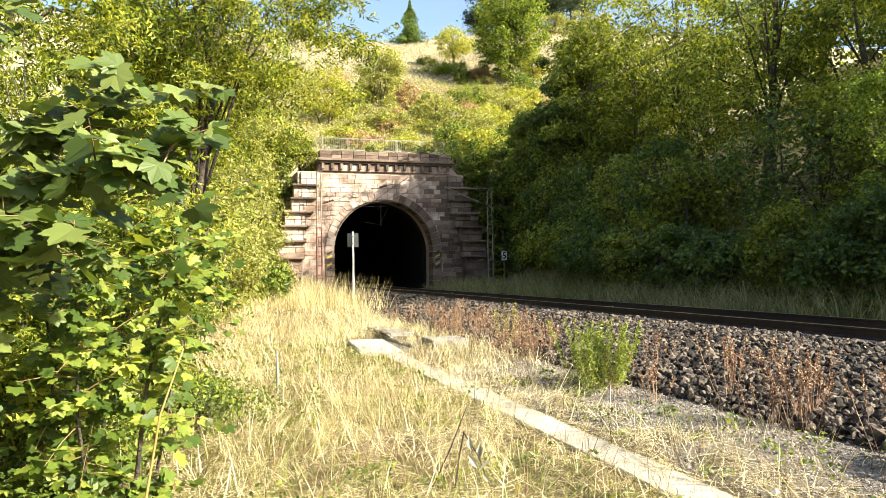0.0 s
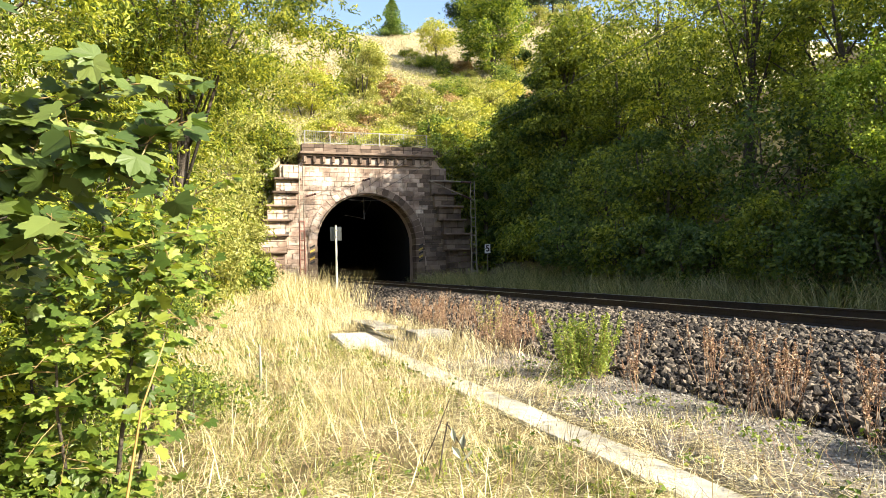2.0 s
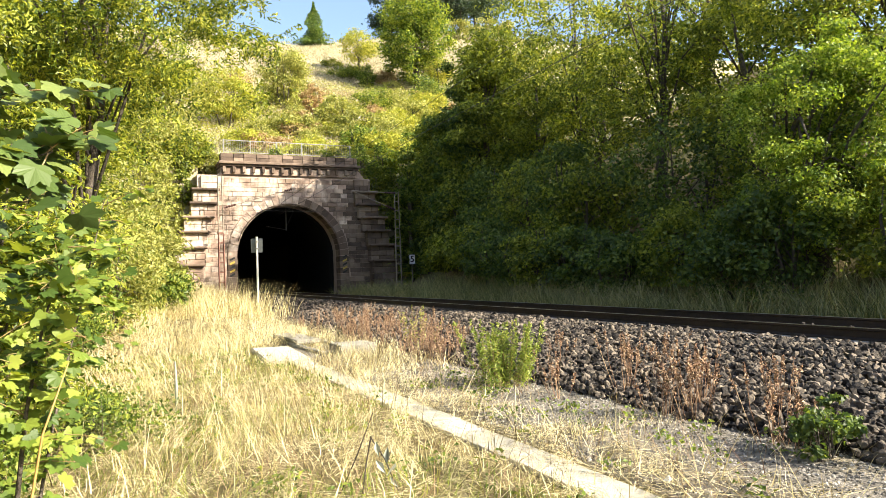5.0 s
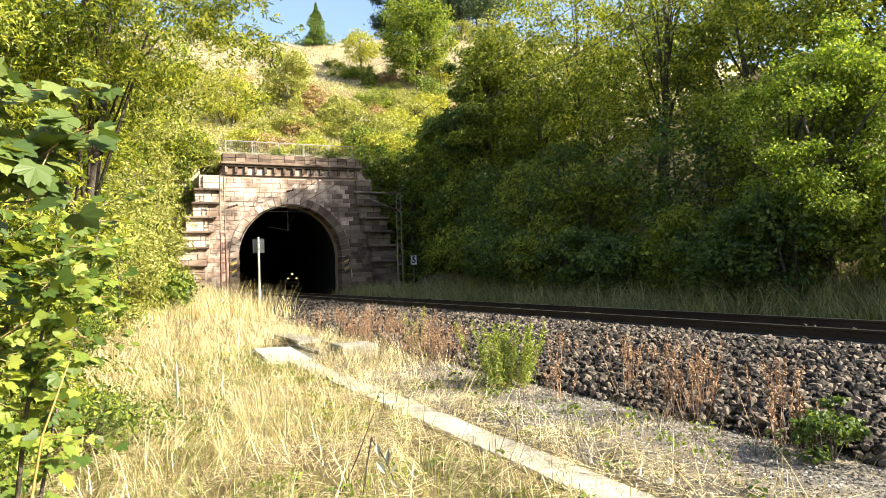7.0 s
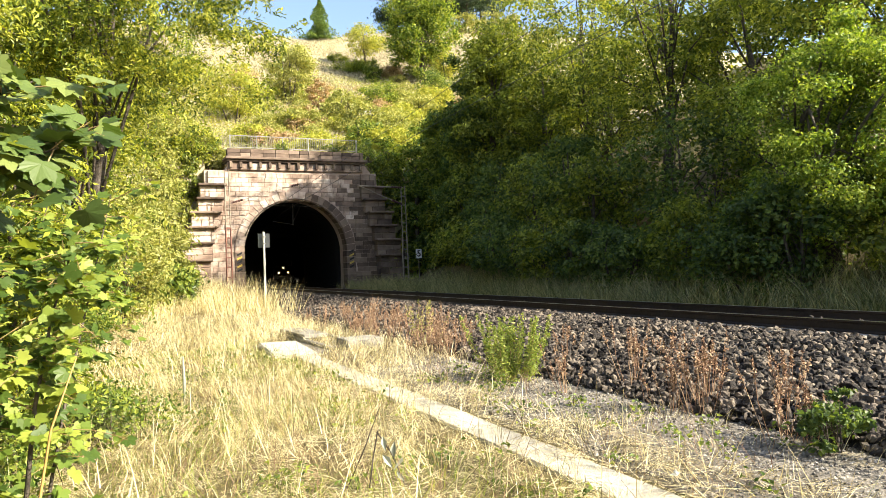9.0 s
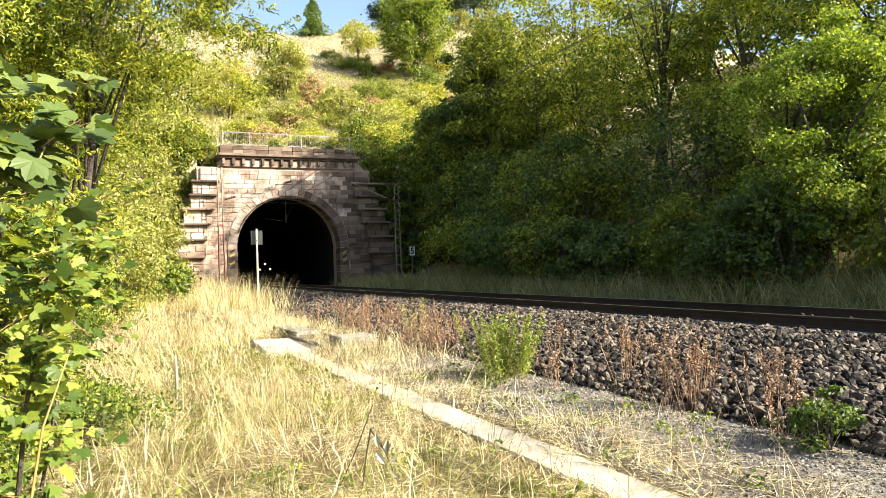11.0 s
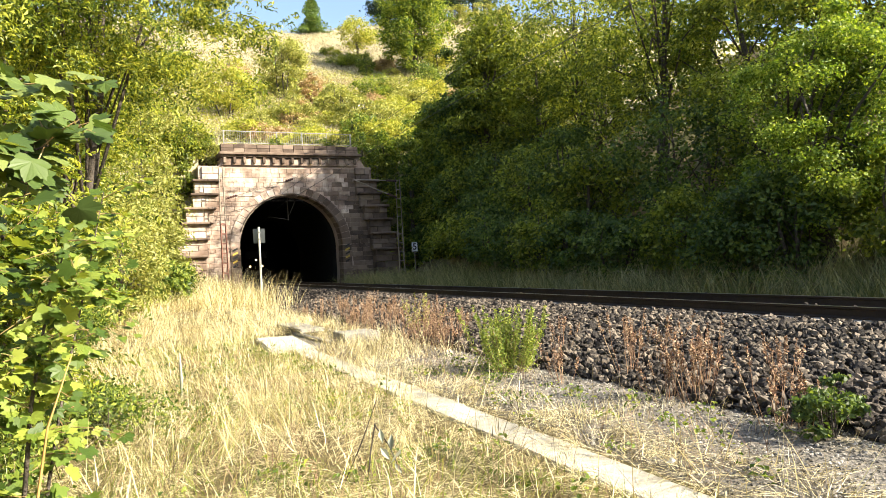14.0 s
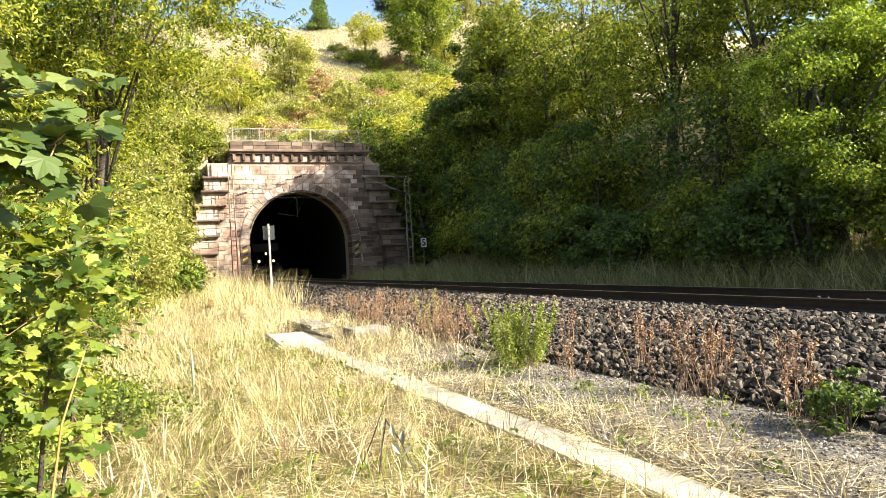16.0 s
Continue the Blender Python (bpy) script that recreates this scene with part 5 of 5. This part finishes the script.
rng = np.random.default_rng(900)
LAWN = "pale dry grass, tall and partly flattened"
for name, pos, ln, w, lean, droop, seg, mat, label in (
        ("dry_grass", field(rng, 4500, 1.5, 10, -4.5, 2.9, patch=1.0), 0.3, 0.005, 1.0, 0.35, 3, M_STRAW, LAWN),
        ("dry_grass", field(rng, 4500, 5, 11, 0.0, 2.4, patch=7.0), 0.5, 0.005, 0.7, 0.3, 4, M_STRAW, "tufts of tall bleached grass"),
        ("matted_grass", lifted(field(rng, 70000, 1.5, 11, -4.5, 4.0), 0.2), 0.38, 0.0068, 12.0, 0.16, 2, M_HAY, "flattened mat of bleached hay"),
        ("dry_grass", field(rng, 17000, 10, 26, -3.5, 4.9, patch=3.0), 0.44, 0.008, 0.7, 0.3, 3, M_STRAW, LAWN),
        ("matted_grass", lifted(field(rng, 36000, 11, 28, -3.5, 5.0), 0.25), 0.42, 0.010, 9.0, 0.12, 2, M_HAY, "flattened mat of bleached hay"),
        ("dry_grass", field(rng, 16000, 26, 45.5, -1.0, 5.4), 0.7, 0.016, 0.5, 0.25, 2, M_STRAW, LAWN),
        ("tall_stalks", field(rng, 900, 24, 34, 2.8, 6.0), 1.15, 0.016, 0.2, 0.12, 4, M_STRAW, "tall dry seed grass near the portal"),
        ("tall_stalks", field(rng, 420, 2.5, 24, -3, 2.8), 0.8, 0.005, 0.2, 0.12, 4, M_STRAW, "single tall dry stalks"),
        ("dead_stems", field(rng, 5000, 2, 14, -4.5, 4.6, patch=5.0), 0.4, 0.005, 0.6, 0.2, 3, M_DOCK, "thin brown dead stems in the grass"),
        ("green_grass", field(rng, 31000, 1.5, 16, -4.5, 2.9, patch=2.0), 0.25, 0.006, 0.7, 0.35, 3, M_GRASS, "fresh green grass among the dry stalks"),
        ("green_grass", field(rng, 12000, 3, 26, -4.5, -0.6), 0.33, 0.009, 0.5, 0.35, 3, M_GRASS, "fresh green grass along the bushes"),
        ("verge_grass", lifted(field(rng, 20000, 5.0, 12, 3.2, 5.0, patch=12.0), 0.05), 0.26, 0.0035, 9.0, 0.3, 3, M_HAY, "thin dry grass on grey gravel"),
        ("verge_grass", field(rng, 2600, 1.5, 5.5, 3.2, 5.2, patch=9.0), 0.26, 0.005, 2.0, 0.2, 3, M_HAY, "thin dry grass on grey gravel"),
        ("verge_grass", field(rng, 12000, 10, 26, 3.3, 5.3), 0.36, 0.01, 1.5, 0.3, 3, M_HAY, "thin dry grass on grey gravel"),
        ("verge_grass", field(rng, 15000, 0, 44, 12.9, 16.2), 0.95, 0.026, 0.3, 0.3, 3, M_GRASS_SHADE, "tall shaded grass beyond the track"),
        ("meadow_grass", field(rng, 70000, 47.6, 116, -4, 70), 0.5, 0.05, 0.6, 0.3, 1, M_MEADOW, "tufts of dry hillside grass")):
    ob = new(name, blades(pos, ln, w, rng, lean, droop, seg, mat, name))
    tagged(ob, label, "grass", kind="stuff")

# pebbles of the gravel strip
n = 9000
s_, d_ = rng.uniform(1.5, 11, n), rng.uniform(3.4, 5.5, n)
pos = np.stack((s_ * AX + d_ * RX, s_ * AY + d_ * RY, np.full(n, 0.04)), 1)
w_ = rng.uniform(0.006, 0.017, n)[:, None, None]
octa = np.array(((1, 0, 0), (0, 1, 0), (-1, 0, 0), (0, -1, 0), (0, 0, 0.8), (0, 0, -0.8)))
V = (pos[:, None, :] + octa[None] * w_ * rng.uniform(0.6, 1.4, (n, 6, 1))).reshape(-1, 3)
F = np.concatenate([np.arange(n)[:, None] * 6 + f for f in ((0, 1, 4), (1, 2, 4), (2, 3, 4), (3, 0, 4), (1, 0, 5), (2, 1, 5), (3, 2, 5), (0, 3, 5))])
tagged(new("loose_gravel", raw_mesh("loose_gravel", V, F, M_PEBBLE)), "loose grey pebbles of the gravel strip", "gravel", kind="stuff")

# leafy weeds low in the grass
mid = np.concatenate((field(rng, 620, 2, 14, -4.5, 2.8, patch=6.0), field(rng, 35, 2.5, 9, 3.4, 5.0), field(rng, 520, 3, 13, -4.6, -0.6)))
pos = np.repeat(mid, 26, axis=0) + rng.normal(size=(len(mid) * 26, 3)) * np.array((0.08, 0.08, 0))
pos[:, 2] += rng.uniform(0.03, 0.2, len(pos)) * np.repeat(rng.uniform(0.4, 1.3, len(mid)), 26)
V, F = leaves(pos, rng.normal(size=pos.shape) * 0.6 + np.array((0, 0, 1)), 0.046, rng, 0.75)
tagged(new("low_weeds", raw_mesh("low_weeds", V, F, M_LEAF_LIGHT)), "small green weeds between dry grass stalks", "weeds", kind="stuff")


def seed_weed(seed, h, stems, mat, stemmat, label, head=0.35, leafy=0, wide=0.3, name="dry_weed", group="dry weeds along the ballast"):
    rng = np.random.default_rng(seed)
    top = thing(name, Matrix.Identity(4), label, "weed", group)
    bm, P = bmesh.new(), []
    for k in range(stems):
        a = rng.uniform(0, 6.28)
        f = np.array((math.cos(a), math.sin(a), 0)) * rng.uniform(0.0, wide) * h
        hh = h * rng.uniform(0.6, 1.08)
        tip = f * rng.uniform(1.2, 2.6) + np.array((0, 0, hh))
        mid = (f + tip) / 2 + rng.normal(size=3) * 0.02
        tube(bm, [f * 0.6 + (0, 0, -0.03), mid, tip], [0.0035, 0.003, 0.0015], 4)
        for j in range(30 if not leafy else leafy):
            g = rng.uniform(1 - head, 1.0)
            c = f * (1 - g) + tip * g
            P.append(c + rng.normal(size=3) * 0.035 * h * (1.3 - g))
    tagged(part("dry_stalk", bm, stemmat, top), kind="stuff")
    P = np.array(P)
    v, f = leaves(P, rng.normal(size=P.shape), 0.028 if not leafy else 0.06, rng, 0.7 if not leafy else 0.22)
    tagged(part("seed_mass" if not leafy else "foliage", raw_mesh("seed_heads", v, f, mat), mat, top), kind="stuff")
    return top


kinds = [seed_weed(700 + k, 0.5 + 0.11 * k, 10, M_DOCK, M_DOCK, "clump of reddish brown dried weeds with seed heads") for k in range(3)]
spots = [(rs.uniform(2.8, 20), rs.uniform(4.7, 6.0)) for _ in range(50)]
for k, (s, d) in enumerate(spots):
    p = at(s, d, max(float(land(s, d)), float(bed_z(d))) - 0.01)
    m = Matrix.Translation(p) @ pose(0, 0, 0, 0, 0, rs.uniform(0, 360))
    if k < 3:
        kinds[k].matrix_world = m
    else:
        copy_thing(kinds[k % 3], m)
w = seed_weed(750, 0.85, 60, M_GOLDENROD, M_TWIG, "bushy green goldenrod beside the ballast", head=0.9, leafy=85, wide=0.36, name="goldenrod", group="")
w.matrix_world = Matrix.Translation(at(7.95, 4.7, 0.03))
w = seed_weed(751, 0.95, 9, M_LEAF_OLIVE, M_TWIG, "tall pale green weed gone to seed", head=0.7, leafy=40, name="tall_weed", group="")
w.matrix_world = Matrix.Translation(at(11.9, 5.2, 0.03))
for k, (s, d, mat) in enumerate(((3.5, 4.95, M_LEAF_DEEP), (3.7, 5.2, M_LEAF_DEEP))):
    p = at(s, d, 0.02)
    plant("bramble", "low dark green bramble at the foot of the ballast", "shrub", p.x, p.y, 0.05, 0.42, 0.24, 500, 0.055, mat, 760 + k, base=0.02, trunk=0.012, stems=4, clumps=16, narrow=0.7, group="brambles by the ballast")
stalk = thing("broken_stalk", Matrix.Translation((0.08, 4.97, 0.0)), "dark broken weed stalk with a grey curled leaf", "weed")
part("stem", tube(bmesh.new(), [(-0.04, 0, -0.03), (0.0, 0, 0.25), (0.04, 0, 0.44)], [0.007, 0.006, 0.005], 5), M_BARK, stalk)
part("stem", tube(bmesh.new(), [(0.035, 0, 0.43), (0.13, -0.02, 0.28), (0.22, -0.05, 0.05)], [0.006, 0.005, 0.004], 5), M_BARK, stalk)
part("stem", tube(bmesh.new(), [(-0.2, 0.1, 0.0), (-0.06, 0.06, 0.3), (0.06, 0.03, 0.6)], [0.006, 0.005, 0.003], 5), M_BARK, stalk)
pos = np.array(((0.08, -0.02, 0.35), (0.15, -0.03, 0.3), (0.17, -0.05, 0.2), (0.1, -0.02, 0.22), (0.19, -0.06, 0.12)))
v, f = leaves(pos, np.array(((0.4, -1, 0.4),) * 5) + rng.normal(size=(5, 3)) * 0.3, 0.12, rng, 0.4, down=1.5)
part("dry_leaf", raw_mesh("dry_leaf", v, f, M_CURL), M_CURL, stalk, "grey curled dry leaf")


dry = new("pale_stalk", bm_mesh("pale_stalk", tube(bmesh.new(), [(0, 0, -0.03), (0.01, 0, 0.3), (0, 0.01, 0.62)], [0.012, 0.02, 0.008], 7), M_CURL, True))
dry.matrix_world = Matrix.Translation((-2.15, 8.8, 0.0))
tagged(dry, "pale dry upright stalk in the grass", "stalk")


# ---------------------------------------------------------------- train coming through the tunnel
def build_train():
    top = thing("train", Matrix.Identity(4), "dark red railcar with three lit headlamps in the tunnel", "train")
    bm = bmesh.new()
    prof = ((-1.42, 0.75), (-1.45, 2.0), (-1.38, 3.0), (-0.95, 3.55), (0, 3.75), (0.95, 3.55), (1.38, 3.0), (1.45, 2.0), (1.42, 0.75))
    rings = []
    for y, k, lift in ((0.0, 0.86, 0.0), (0.25, 0.95, 0.0), (0.9, 1.0, 0.0), (16.0, 1.0, 0.0)):
        rings.append([bm.verts.new((x * k, y + (0.35 if z > 2.2 and y < 0.3 else 0) * (z - 2.2), 0.75 + (z - 0.75) * (0.94 + 0.06 * k))) for x, z in prof])
    for a, b in zip(rings, rings[1:]):
        for k in range(len(prof)):
            j = (k + 1) % len(prof)
            bm.faces.new((a[k], a[j], b[j], b[k]))
    bm.faces.new(rings[0]), bm.faces.new(rings[-1])
    part("body", bm, M_TRAIN, top)
    part("windscreen", new_box(-1.05, 1.05, -0.03, 0.2, 2.25, 2.95, bevel=0.02), M_GLASS, top, "dark windscreen")
    part("bumper", new_box(-1.3, 1.3, -0.12, 0.6, 0.65, 1.0, bevel=0.05), M_BLACK, top)
    for x in (-0.87, 0.87):
        part("buffer", tube(bmesh.new(), [(x, 0.1, 1.05), (x, -0.5, 1.05), (x, -0.52, 1.05), (x, -0.58, 1.05)], [0.08, 0.08, 0.2, 0.2], 12), M_BLACK, top)
    for x, z in ((-0.6, 1.42), (0.6, 1.42), (0.0, 2.05)):
        lamp = part("headlamp", tube(bmesh.new(), [(x, 0.3, z), (x, -0.06, z)], 0.15, 16), M_BLACK, top)
        part("lens", tube(bmesh.new(), [(x, -0.064, z), (x, -0.09, z)], [0.09, 0.07], 16), M_LAMP, lamp, "glowing warm lens")
    for y in (2.5, 4.6, 12.0, 14.1):
        for x in (-0.75, 0.75):
            part("wheel", tube(bmesh.new(), [(x - 0.06, y, 0.46), (x + 0.06, y, 0.46)], 0.46, 20), M_BLACK, top)
    for y in (3.55, 13.05):
        part("bogie", new_box(-1.0, 1.0, y - 1.5, y + 1.5, 0.35, 0.72, bevel=0.05), M_BLACK, top)
    return top


train = build_train()
SLEEPERS_D = 10.05


def train_pose(L):
    s, dd, th, fall = centre(L)
    p = at(s, SLEEPERS_D + dd, RAIL_Z + fall)
    return Matrix.Translation(p) @ pose(0, 0, 0, 0, 0, 18.0 - math.degrees(th))


def motions():
    walk(train, [(t, train_pose(L)) for t, L in ((0.0, 80.0), (3.0, 67.0), (6.0, 57.0), (6.9, 52.6), (7.5, 49.8), (9.0, 44.0), (11.4, 35.0), (12.5, 30.0), (13.5, 26.0), (15.0, 18.5), (16.0, 13.5))])


motions()
